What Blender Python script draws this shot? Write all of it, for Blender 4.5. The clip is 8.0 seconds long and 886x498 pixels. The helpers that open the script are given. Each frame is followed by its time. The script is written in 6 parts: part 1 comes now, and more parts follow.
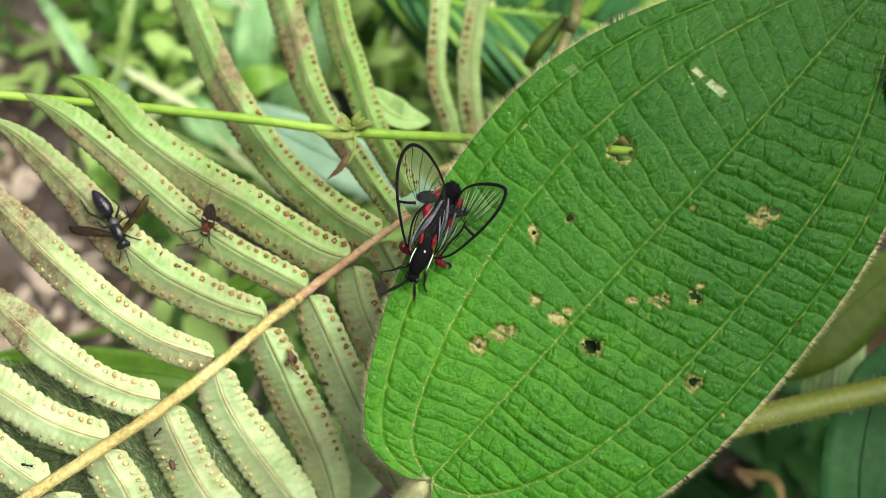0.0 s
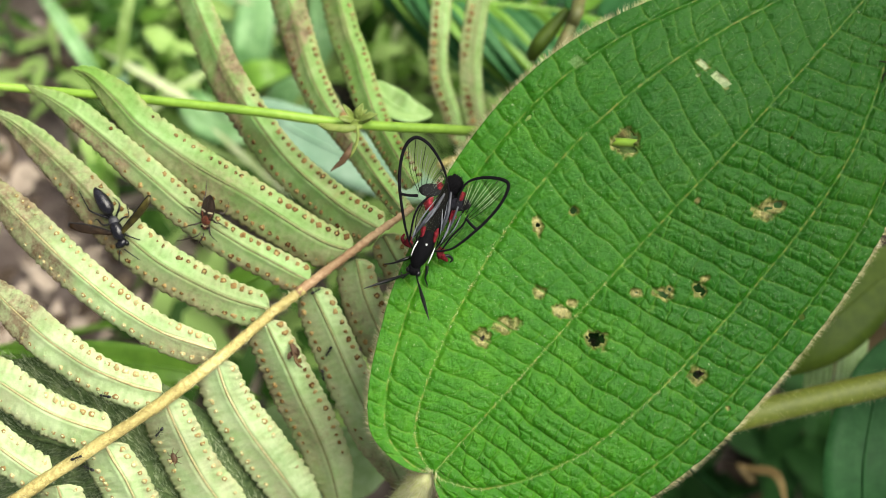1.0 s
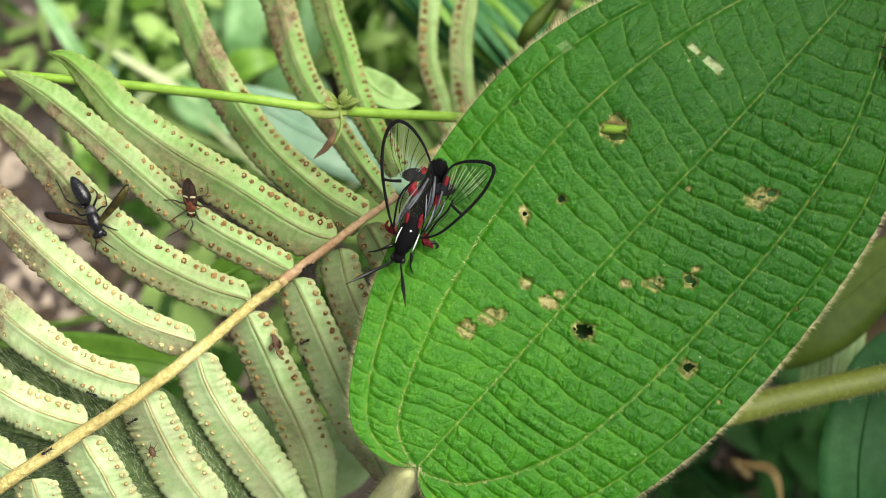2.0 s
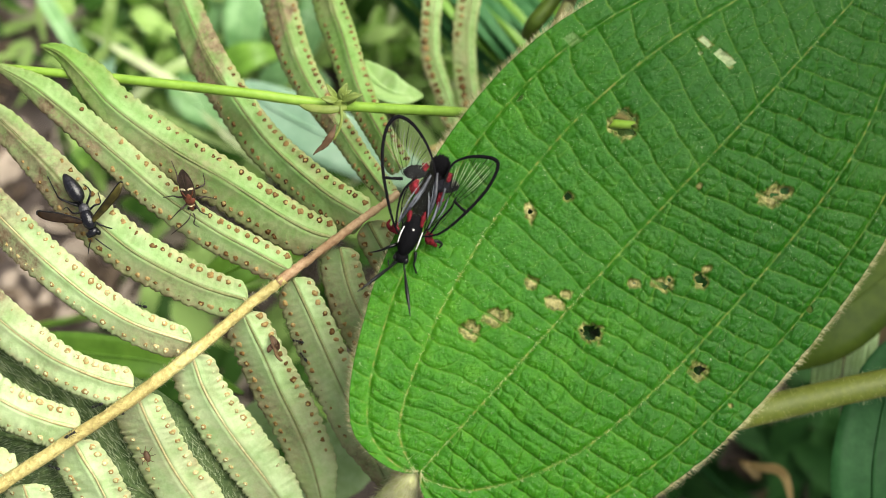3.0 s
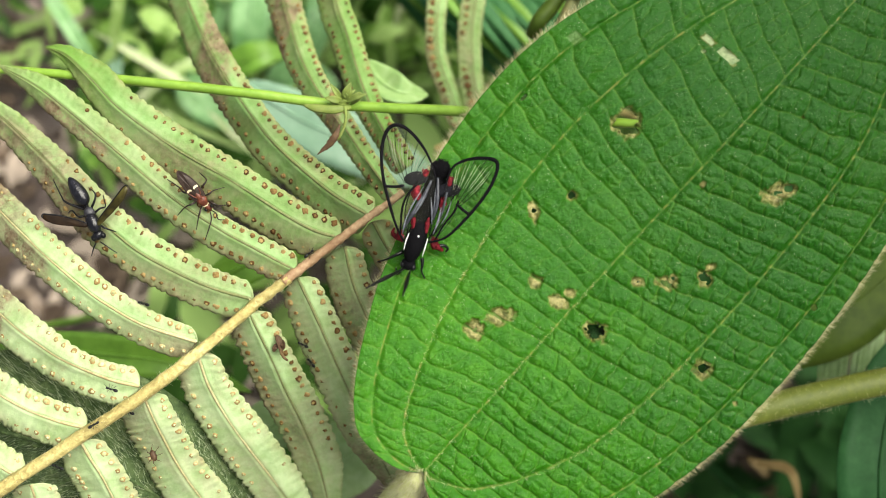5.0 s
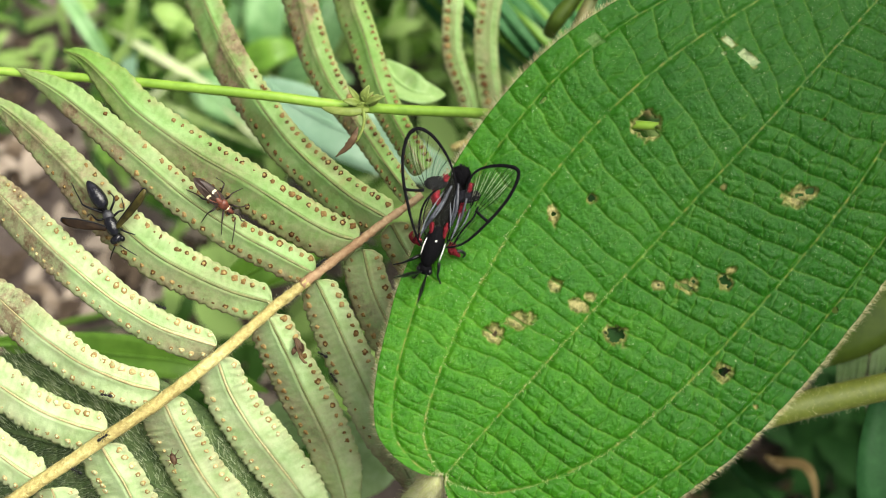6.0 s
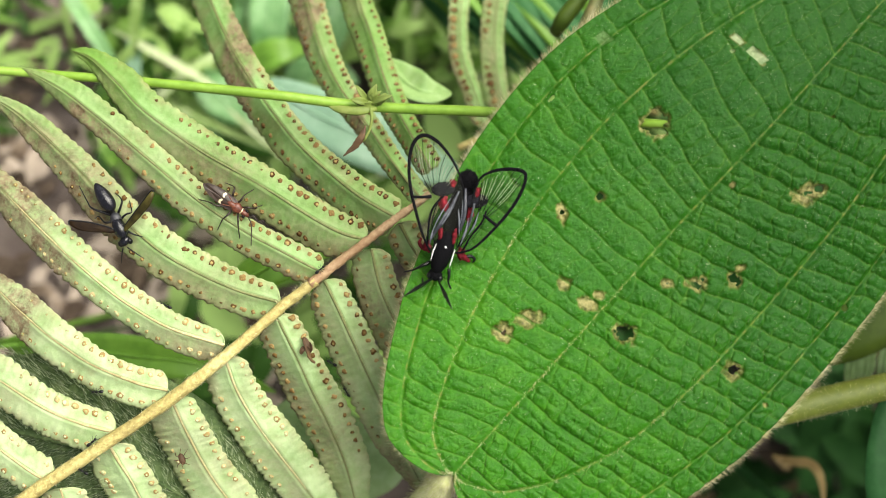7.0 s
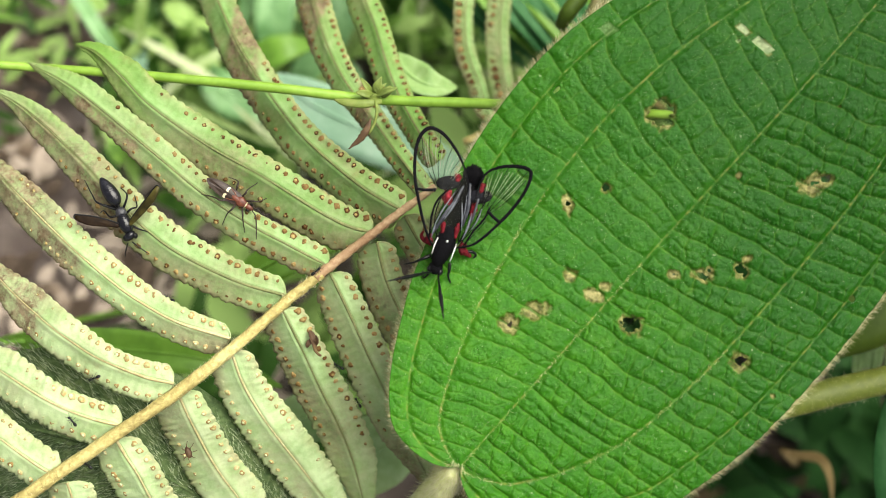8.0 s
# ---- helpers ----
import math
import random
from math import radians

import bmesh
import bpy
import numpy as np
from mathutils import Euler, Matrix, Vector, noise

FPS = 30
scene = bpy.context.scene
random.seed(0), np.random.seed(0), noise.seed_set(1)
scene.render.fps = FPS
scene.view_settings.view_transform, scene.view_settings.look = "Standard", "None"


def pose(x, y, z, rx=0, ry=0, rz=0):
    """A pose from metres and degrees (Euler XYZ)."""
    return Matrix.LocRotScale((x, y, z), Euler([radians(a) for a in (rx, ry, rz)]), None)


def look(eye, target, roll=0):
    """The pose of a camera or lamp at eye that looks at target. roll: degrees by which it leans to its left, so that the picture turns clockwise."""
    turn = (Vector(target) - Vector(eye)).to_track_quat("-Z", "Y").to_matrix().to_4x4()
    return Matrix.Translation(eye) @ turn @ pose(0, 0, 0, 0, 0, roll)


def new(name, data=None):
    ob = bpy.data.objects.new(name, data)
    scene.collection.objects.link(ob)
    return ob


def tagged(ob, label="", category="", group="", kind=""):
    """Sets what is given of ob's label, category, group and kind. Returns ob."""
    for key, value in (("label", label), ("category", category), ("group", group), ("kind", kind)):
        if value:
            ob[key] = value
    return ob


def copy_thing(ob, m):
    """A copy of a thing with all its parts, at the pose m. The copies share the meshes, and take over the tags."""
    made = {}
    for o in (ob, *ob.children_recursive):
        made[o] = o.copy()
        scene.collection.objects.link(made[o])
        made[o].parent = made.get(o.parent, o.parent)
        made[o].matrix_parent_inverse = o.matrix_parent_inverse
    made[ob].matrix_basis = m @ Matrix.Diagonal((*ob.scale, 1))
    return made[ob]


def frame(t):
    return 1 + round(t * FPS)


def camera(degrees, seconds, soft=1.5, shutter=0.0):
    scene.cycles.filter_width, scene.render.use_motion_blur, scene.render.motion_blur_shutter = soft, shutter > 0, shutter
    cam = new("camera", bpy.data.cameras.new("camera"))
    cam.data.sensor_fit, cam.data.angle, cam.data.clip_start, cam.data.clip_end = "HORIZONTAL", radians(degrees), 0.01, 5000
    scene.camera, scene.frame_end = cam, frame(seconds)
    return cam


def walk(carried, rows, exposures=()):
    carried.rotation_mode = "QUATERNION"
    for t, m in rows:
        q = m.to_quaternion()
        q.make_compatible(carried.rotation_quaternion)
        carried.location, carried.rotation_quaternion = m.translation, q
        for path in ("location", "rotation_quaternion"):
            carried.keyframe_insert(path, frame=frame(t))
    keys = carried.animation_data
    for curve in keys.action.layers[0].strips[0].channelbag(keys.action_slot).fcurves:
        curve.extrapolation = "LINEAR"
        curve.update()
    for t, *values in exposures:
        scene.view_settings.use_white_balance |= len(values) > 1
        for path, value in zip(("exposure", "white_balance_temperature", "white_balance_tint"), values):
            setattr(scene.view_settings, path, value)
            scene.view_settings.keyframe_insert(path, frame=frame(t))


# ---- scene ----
# Places are in millimetres (the helpers below turn them into metres); the ground lies near z = 0, the big leaf near z = 200.
MM = 0.001

# ---- camera ----
cam = camera(40, 8.0, soft=0.9)
cam.data.dof.use_dof = True
cam.data.dof.focus_distance = 0.178
cam.data.dof.aperture_fstop = 17.0
PATH = [
    (0, pose(-0.00236, 0.00175, 0.38336, 0.569, -0.272, -0.199)),
    (0.2, pose(-0.00162, 0.00160, 0.38336, 0.569, -0.167, -0.277)),
    (0.5, pose(-0.00150, 0.00238, 0.38347, 0.333, -0.269, -0.183)),
    (0.7, pose(-0.00198, 0.00168, 0.38328, 0.387, -0.403, -0.185)),
    (1, pose(-0.00341, 0.00074, 0.38266, 0.523, -0.437, -0.142)),
    (1.2, pose(-0.00242, 0.00029, 0.38170, 0.404, -0.366, -0.095)),
    (1.5, pose(-0.00228, -0.00243, 0.37953, 0.617, -0.409, -0.083)),
    (1.7, pose(-0.00041, -0.00148, 0.37933, 0.419, -0.269, -0.073)),
    (2.8, pose(-0.00106, 0.00075, 0.37299, 0.161, -0.247, 0.174)),
    (3, pose(-0.00044, 0.00055, 0.37281, 0.037, -0.100, -0.009)),
    (3.2, pose(-0.00052, 0.00035, 0.37254, -0.032, 0.006, -0.008)),
    (3.5, pose(0.00000, -0.00000, 0.37232, -0.001, 0.000, -0.000)),
    (3.8, pose(0.00128, 0.00070, 0.37257, -0.194, 0.177, -0.147)),
    (4, pose(0.00150, 0.00168, 0.37278, -0.341, 0.156, -0.159)),
    (4.2, pose(0.00246, 0.00124, 0.37318, -0.251, 0.288, -0.217)),
    (4.5, pose(0.00072, 0.00052, 0.37321, -0.127, 0.286, -0.337)),
    (4.7, pose(0.00070, 0.00067, 0.37343, -0.053, 0.346, -0.213)),
    (5.8, pose(-0.00009, 0.00191, 0.37216, -0.627, 0.768, -0.349)),
    (6, pose(-0.00069, 0.00337, 0.37280, -0.762, 0.909, -0.388)),
    (6.2, pose(-0.00222, 0.00316, 0.37328, -0.650, 0.941, -0.412)),
    (6.5, pose(-0.00368, 0.00294, 0.37281, -0.658, 0.754, -0.432)),
    (6.8, pose(-0.00256, 0.00285, 0.37267, -0.654, 0.995, -0.410)),
    (7, pose(-0.00173, 0.00290, 0.37257, -0.665, 0.968, -0.551)),
    (7.2, pose(-0.00112, 0.00206, 0.37224, -0.705, 1.280, -0.687)),
    (7.5, pose(-0.00073, 0.00298, 0.37264, -0.795, 1.142, -0.622)),
    (7.7, pose(-0.00069, 0.00213, 0.37248, -0.604, 1.439, -0.889)),
    (8, pose(-0.00156, 0.00162, 0.37229, -0.625, 1.296, -0.788)),
]
walk(cam, PATH, exposures=[(0, 0.72), (8, 0.72)])

# ---- light: a bright, thinly overcast sky ----
SUN_ELEVATION, SUN_AZIMUTH = 54.0, 50.0  # azimuth: degrees from +y towards +x
world = bpy.data.worlds.new("sky")
scene.world = world
world.use_nodes = True
sky_tree = world.node_tree
sky = sky_tree.nodes.new("ShaderNodeTexSky")
sky.sky_type = "NISHITA"
sky.sun_disc = False
sky.sun_elevation = radians(SUN_ELEVATION)
sky.sun_rotation = radians(SUN_AZIMUTH)
sky.air_density = 1.0
sky.dust_density = 6.0
sky.ozone_density = 0.6
cloud = sky_tree.nodes.new("ShaderNodeHueSaturation")  # thin cloud whitens the whole sky
cloud.inputs["Saturation"].default_value = 0.25
sky_tree.links.new(sky.outputs[0], cloud.inputs["Color"])
sky_tree.links.new(cloud.outputs[0], sky_tree.nodes["Background"].inputs[0])
sky_tree.nodes["Background"].inputs[1].default_value = 0.086
sun = new("sun", bpy.data.lights.new("sun", "SUN"))
sun.data.energy = 3.6
sun.data.angle = radians(48)
sun.data.color = (1.0, 0.96, 0.82)
sun.matrix_world = look(
    (math.sin(radians(SUN_AZIMUTH)) * math.cos(radians(SUN_ELEVATION)),
     math.cos(radians(SUN_AZIMUTH)) * math.cos(radians(SUN_ELEVATION)),
     math.sin(radians(SUN_ELEVATION))), (0, 0, 0))


# ---- materials ----
class Nodes:
    """A short hand for building a node material."""

    def __init__(self, name):
        self.material = bpy.data.materials.new(name)
        self.material.use_nodes = True
        self.tree = self.material.node_tree
        self.shader = self.tree.nodes["Principled BSDF"]
        self.out = self.tree.nodes["Material Output"]

    def add(self, kind, **values):
        node = self.tree.nodes.new("ShaderNode" + kind)
        for key, value in values.items():
            node.inputs[key.replace("_", " ")].default_value = value
        return node

    def link(self, a, b):
        self.tree.links.new(a, b)

    def noise(self, where, scale, detail=4.0, rough=0.6):
        node = self.add("TexNoise", Scale=scale, Detail=detail, Roughness=rough)
        self.link(where, node.inputs["Vector"])
        return node.outputs["Fac"]

    def ramp(self, fac, stops):
        node = self.tree.nodes.new("ShaderNodeValToRGB")
        ends = node.color_ramp.elements
        while len(ends) < len(stops):
            ends.new(0.5)
        for end, (at, colour) in zip(ends, stops):
            end.position, end.color = at, (*colour, 1)
        self.link(fac, node.inputs[0])
        return node.outputs[0]

    def mix(self, fac, a, b, blend="MIX"):
        node = self.tree.nodes.new("ShaderNodeMix")
        node.data_type, node.blend_type = "RGBA", blend
        for value, socket in ((fac, node.inputs[0]), (a, node.inputs[6]), (b, node.inputs[7])):
            if isinstance(value, (int, float)):
                socket.default_value = value
            elif isinstance(value, tuple):
                socket.default_value = (*value, 1)
            else:
                self.link(value, socket)
        return node.outputs[2]

    def maths(self, kind, a, b=0.0, clamp=False):
        node = self.tree.nodes.new("ShaderNodeMath")
        node.operation, node.use_clamp = kind, clamp
        for value, socket in ((a, node.inputs[0]), (b, node.inputs[1])):
            if isinstance(value, (int, float)):
                socket.default_value = value
            else:
                self.link(value, socket)
        return node.outputs[0]

    def attribute(self, name):
        node = self.tree.nodes.new("ShaderNodeAttribute")
        node.attribute_name = name
        return node.outputs["Fac"]

    def bump(self, height, strength, distance):
        node = self.add("Bump", Strength=strength, Distance=distance)
        self.link(height, node.inputs["Height"])
        self.link(node.outputs[0], self.shader.inputs["Normal"])
        return node.outputs[0]

    def thin(self, colour, share, normal=None):
        """Lets a share of the light pass through, as a leaf does."""
        through_light = self.add("BsdfTranslucent")
        if isinstance(colour, tuple):
            through_light.inputs[0].default_value = (*colour, 1)
        else:
            self.link(colour, through_light.inputs[0])
        blend = self.add("MixShader", Fac=share)
        self.link(self.shader.outputs[0], blend.inputs[1])
        self.link(through_light.outputs[0], blend.inputs[2])
        self.link(blend.outputs[0], self.out.inputs[0])


def surface(name, dark, mid, pale, grain=400.0, rough=0.6, bump=0.3, depth=0.0002, thin=0.0, gloss=0.5, patch=60.0, island=0.0):
    """Three colours mixed by noise at two scales, with fine relief; island: how much each loose piece differs."""
    n = Nodes(name)
    where = n.add("TexCoord").outputs["Object"]
    fine, broad = n.noise(where, grain), n.noise(where, patch, 3.0)
    both = n.maths("ADD", n.maths("MULTIPLY", fine, 0.5), n.maths("MULTIPLY", broad, 0.5))
    if island:
        rand = n.add("NewGeometry").outputs["Random Per Island"]
        both = n.maths("ADD", both, n.maths("MULTIPLY", n.maths("SUBTRACT", rand, 0.5), island))
    colour = n.ramp(both, [(0.34, dark), (0.5, mid), (0.66, pale)])
    n.link(colour, n.shader.inputs["Base Color"])
    n.shader.inputs["Roughness"].default_value = rough
    n.shader.inputs["Specular IOR Level"].default_value = gloss
    n.bump(fine, bump, depth)
    if thin:
        n.thin(colour, thin)
    return n.material


def big_leaf_material():
    n = Nodes("hairy_leaf_green")
    where = n.add("TexCoord").outputs["Object"]
    fine, broad, mid = n.noise(where, 2600.0, 5.0, 0.7), n.noise(where, 45.0, 3.0), n.noise(where, 500.0, 4.0)
    colour = n.ramp(n.maths("ADD", n.maths("MULTIPLY", mid, 0.55), n.maths("MULTIPLY", broad, 0.45)),
                    [(0.3, (0.016, 0.108, 0.002)), (0.5, (0.030, 0.150, 0.003)), (0.7, (0.058, 0.205, 0.007))])
    # shade over the tip half is put into the leaf's colour here
    colour = n.mix(n.attribute("tip_shade"), colour, (0.004, 0.056, 0.002))
    vein, scar = n.attribute("vein"), n.attribute("scar")
    colour = n.mix(n.maths("MULTIPLY", vein, 0.42), colour, (0.18, 0.30, 0.04))
    colour = n.mix(n.maths("MULTIPLY", n.attribute("ochre"), 0.45), colour, (0.30, 0.23, 0.06))
    dry = n.ramp(n.noise(where, 900.0), [(0.34, (0.04, 0.05, 0.008)), (0.5, (0.12, 0.135, 0.03)), (0.64, (0.26, 0.26, 0.09))])
    colour = n.mix(scar, colour, dry)
    colour = n.mix(n.maths("MULTIPLY", n.attribute("core"), n.noise(where, 1800.0), True), colour, (0.38, 0.34, 0.14))
    colour = n.mix(n.attribute("bare"), colour, n.ramp(mid, [(0.35, (0.16, 0.25, 0.10)), (0.6, (0.32, 0.39, 0.20))]))
    grain = n.ramp(fine, [(0.3, (0.72, 0.76, 0.7)), (0.7, (1.25, 1.2, 1.3))])
    colour = n.mix(0.7, colour, grain, "MULTIPLY")
    speck = n.maths("GREATER_THAN", n.noise(where, 1500.0, 2.0), 0.735)
    colour = n.mix(n.maths("MULTIPLY", speck, 0.5), colour, (0.42, 0.46, 0.3))
    n.link(colour, n.shader.inputs["Base Color"])
    n.shader.inputs["Roughness"].default_value = 0.36
    n.shader.inputs["Specular IOR Level"].default_value = 0.2
    cells = n.add("TexVoronoi", Scale=1300.0)
    cells.feature = "DISTANCE_TO_EDGE"
    n.link(where, cells.inputs["Vector"])
    net = n.maths("MINIMUM", cells.outputs["Distance"], 0.16)
    relief = n.maths("ADD", n.maths("MULTIPLY", mid, 0.8), n.maths("ADD", n.maths("MULTIPLY", fine, 0.9), n.maths("MULTIPLY", net, 0.9)))
    n.bump(relief, 0.7, 0.00026)
    n.thin(colour, 0.12)
    return n.material


def pinna_material():
    """The pale underside of an ageing fern leaflet, with tan and brown patches towards the edges."""
    n = Nodes("fern_underside")
    where = n.add("TexCoord").outputs["Object"]
    fine, broad, mid = n.noise(where, 2200.0, 4.0), n.noise(where, 55.0, 4.0), n.noise(where, 420.0, 4.0)
    colour = n.ramp(n.maths("ADD", n.maths("MULTIPLY", mid, 0.5), n.maths("MULTIPLY", broad, 0.5)),
                    [(0.32, (0.165, 0.295, 0.066)), (0.48, (0.25, 0.435, 0.135)), (0.64, (0.37, 0.555, 0.23))])
    edge, old = n.attribute("edge"), n.attribute("old")
    tan = n.ramp(n.noise(where, 700.0), [(0.35, (0.27, 0.19, 0.09)), (0.6, (0.50, 0.42, 0.22))])
    colour = n.mix(n.maths("MULTIPLY", edge, n.maths("MULTIPLY", mid, 1.1), True), colour, tan)
    fresh = n.attribute("fresh")
    colour = n.mix(n.maths("MULTIPLY", fresh, 0.8), colour, (0.155, 0.335, 0.03))
    colour = n.mix(n.maths("MULTIPLY", n.attribute("pale"), n.ramp(n.noise(where, 160.0, 4.0), [(0.32, (0.55, 0.55, 0.55)), (0.55, (1.0, 1.0, 1.0))])), colour, n.ramp(mid, [(0.35, (0.52, 0.67, 0.34)), (0.6, (0.68, 0.81, 0.48))]))
    colour = n.mix(n.maths("MULTIPLY", n.attribute("pale"), n.maths("MULTIPLY", edge, n.maths("MULTIPLY", mid, 0.8)), True), colour, tan)
    dead = n.ramp(n.noise(where, 600.0), [(0.35, (0.15, 0.105, 0.055)), (0.6, (0.34, 0.27, 0.16))])
    colour = n.mix(n.maths("MULTIPLY", old, n.maths("MULTIPLY", n.maths("SUBTRACT", n.maths("ADD", n.maths("MULTIPLY", mid, 0.6), n.maths("MULTIPLY", fine, 0.4)), 0.3), 4.0, True), True), colour, dead)
    stain = n.maths("MULTIPLY", n.maths("SUBTRACT", n.noise(where, 230.0, 5.0, 0.7), 0.56), 9.0, True)
    colour = n.mix(n.maths("MULTIPLY", stain, 0.3), colour, (0.30, 0.22, 0.10))
    groove = n.attribute("groove")
    colour = n.mix(groove, colour, (0.16, 0.17, 0.06))
    n.link(colour, n.shader.inputs["Base Color"])
    n.shader.inputs["Roughness"].default_value = 0.6
    n.shader.inputs["Specular IOR Level"].default_value = 0.25
    n.bump(n.maths("ADD", n.maths("MULTIPLY", mid, 1.0), n.maths("MULTIPLY", fine, 0.6)), 0.55, 0.0003)
    n.thin(colour, 0.34)
    return n.material


def soil_material():
    n = Nodes("forest_soil")
    where = n.add("TexCoord").outputs["Object"]
    fine, broad, mid = n.noise(where, 500.0, 6.0, 0.7), n.noise(where, 14.0, 3.0), n.noise(where, 90.0, 5.0)
    colour = n.ramp(n.maths("ADD", n.maths("MULTIPLY", mid, 0.6), n.maths("MULTIPLY", broad, 0.4)),
                    [(0.3, (0.06, 0.043, 0.036)), (0.5, (0.18, 0.137, 0.117)), (0.68, (0.36, 0.30, 0.265))])
    n.link(colour, n.shader.inputs["Base Color"])
    n.shader.inputs["Roughness"].default_value = 0.9
    n.bump(n.maths("ADD", fine, mid), 0.9, 0.004)
    return n.material


def membrane_material():
    """Clear wing skin: nearly all light passes, with a faint glossy film."""
    n = Nodes("clear_wing_skin")
    n.shader.inputs["Base Color"].default_value = (0.04, 0.045, 0.03, 1)
    n.shader.inputs["Roughness"].default_value = 0.16
    n.shader.inputs["Specular IOR Level"].default_value = 1.0
    where = n.add("TexCoord").outputs["Object"]
    n.bump(n.noise(where, 900.0), 0.3, 0.0002)
    clear = n.add("BsdfTransparent")
    clear.inputs[0].default_value = (0.97, 0.97, 0.95, 1)
    blend = n.add("MixShader", Fac=0.06)
    n.link(clear.outputs[0], blend.inputs[1])
    n.link(n.shader.outputs[0], blend.inputs[2])
    n.link(blend.outputs[0], n.out.inputs[0])
    return n.material


LEAF = big_leaf_material()
PINNA = pinna_material()
SOIL = soil_material()
SKIN = membrane_material()
HAIR = surface("golden_leaf_hair", (0.36, 0.31, 0.14), (0.58, 0.53, 0.29), (0.76, 0.73, 0.48), 900, 0.6, 0.1, thin=0.35, island=0.6)
PALE_HAIR = surface("pale_stem_hair", (0.42, 0.40, 0.20), (0.58, 0.56, 0.32), (0.74, 0.72, 0.48), 900, 0.6, 0.1, thin=0.2, island=0.5)
DOWN = surface("pale_leaf_down", (0.20, 0.26, 0.14), (0.33, 0.40, 0.23), (0.46, 0.52, 0.33), 900, 0.6, 0.1, thin=0.2, island=0.6)
STEM = surface("hairy_stem_green", (0.055, 0.075, 0.003), (0.078, 0.102, 0.005), (0.105, 0.13, 0.009), 900, 0.6, 0.4, 0.0003)
PETIOLE = surface("hairy_petiole_tan", (0.42, 0.45, 0.15), (0.54, 0.57, 0.24), (0.66, 0.68, 0.36), 1200, 0.7, 0.5, 0.0003)
RACHIS = surface("fern_rachis_yellow", (0.24, 0.18, 0.055), (0.41, 0.34, 0.115), (0.57, 0.51, 0.22), 1400, 0.6, 0.9, 0.0005)
RACHIS_OLD = surface("fern_rachis_brown", (0.17, 0.085, 0.045), (0.31, 0.185, 0.095), (0.46, 0.33, 0.19), 1400, 0.6, 0.5, 0.0003)
RIB = surface("fern_midrib", (0.09, 0.11, 0.03), (0.15, 0.17, 0.055), (0.26, 0.25, 0.10), 1500, 0.6, 0.3)
RIB_TAN = surface("fern_midrib_tan", (0.28, 0.22, 0.09), (0.42, 0.36, 0.17), (0.54, 0.50, 0.28), 1500, 0.6, 0.3)
SORUS = surface("fern_sorus_brown", (0.06, 0.028, 0.008), (0.115, 0.06, 0.018), (0.20, 0.125, 0.045), 3000, 0.85, 0.6, 0.0002, gloss=0.15, island=0.8)
SORUS_MID = surface("fern_sorus_ochre", (0.10, 0.052, 0.015), (0.19, 0.115, 0.036), (0.31, 0.21, 0.08), 3000, 0.85, 0.6, 0.0002, gloss=0.15, island=0.8)
SORUS_PALE = surface("fern_sorus_tan", (0.26, 0.17, 0.06), (0.36, 0.26, 0.10), (0.47, 0.38, 0.18), 3000, 0.85, 0.6, 0.0002, gloss=0.2, island=0.5)
FLAP_PALE = surface("fern_flap_pale", (0.34, 0.34, 0.15), (0.46, 0.48, 0.24), (0.56, 0.60, 0.34), 3000, 0.75, 0.4, 0.0002, gloss=0.2, island=0.5)
FLAP = surface("fern_flap_tan", (0.13, 0.075, 0.025), (0.22, 0.145, 0.052), (0.33, 0.25, 0.10), 3000, 0.8, 0.4, 0.0002, gloss=0.15, island=0.7)
VINE = surface("vine_green", (0.13, 0.25, 0.02), (0.19, 0.335, 0.035), (0.26, 0.42, 0.06), 500, 0.4, 0.15, gloss=0.5)
BRACT = surface("bract_green", (0.12, 0.17, 0.03), (0.20, 0.27, 0.05), (0.30, 0.34, 0.10), 500, 0.6, 0.3, thin=0.2)
DRY = surface("dry_leaf_brown", (0.03, 0.013, 0.006), (0.075, 0.038, 0.014), (0.16, 0.10, 0.035), 500, 0.7, 0.4)
BLADE = surface("blade_green", (0.10, 0.24, 0.02), (0.16, 0.34, 0.035), (0.22, 0.42, 0.05), 300, 0.45, 0.2, thin=0.25, patch=40)
# The understorey's shade is put into this leaf colour.
SHADED_LEAF = surface("deep_green_leaf", (0.008, 0.034, 0.006), (0.013, 0.052, 0.009), (0.022, 0.075, 0.013), 500, 0.65, 0.3, thin=0.08, gloss=0.12, patch=40)
MID_LEAF = surface("mid_green_leaf", (0.022, 0.094, 0.027), (0.035, 0.132, 0.039), (0.053, 0.175, 0.054), 500, 0.5, 0.3, thin=0.1, gloss=0.2, patch=40)
DEEP_LEAF = surface("blue_green_leaf", (0.013, 0.056, 0.015), (0.019, 0.078, 0.021), (0.029, 0.104, 0.030), 500, 0.55, 0.3, thin=0.08, gloss=0.15, patch=40)
OLIVE = surface("olive_leaf_green", (0.040, 0.074, 0.006), (0.064, 0.108, 0.009), (0.090, 0.138, 0.015), 400, 0.55, 0.2, thin=0.15, gloss=0.25, patch=40)
# Darker copy of LITTER, with the shade below the leaves put into its colour.
SHADE_LITTER = surface("shaded_litter", (0.02, 0.012, 0.005), (0.06, 0.038, 0.016), (0.15, 0.105, 0.045), 300, 0.8, 0.4, island=0.8, patch=30)
FUZZY_LEAF = surface("fuzzy_dark_leaf", (0.035, 0.065, 0.022), (0.08, 0.125, 0.045), (0.17, 0.225, 0.095), 900, 0.75, 0.9, 0.0008, thin=0.05, gloss=0.2, patch=300)
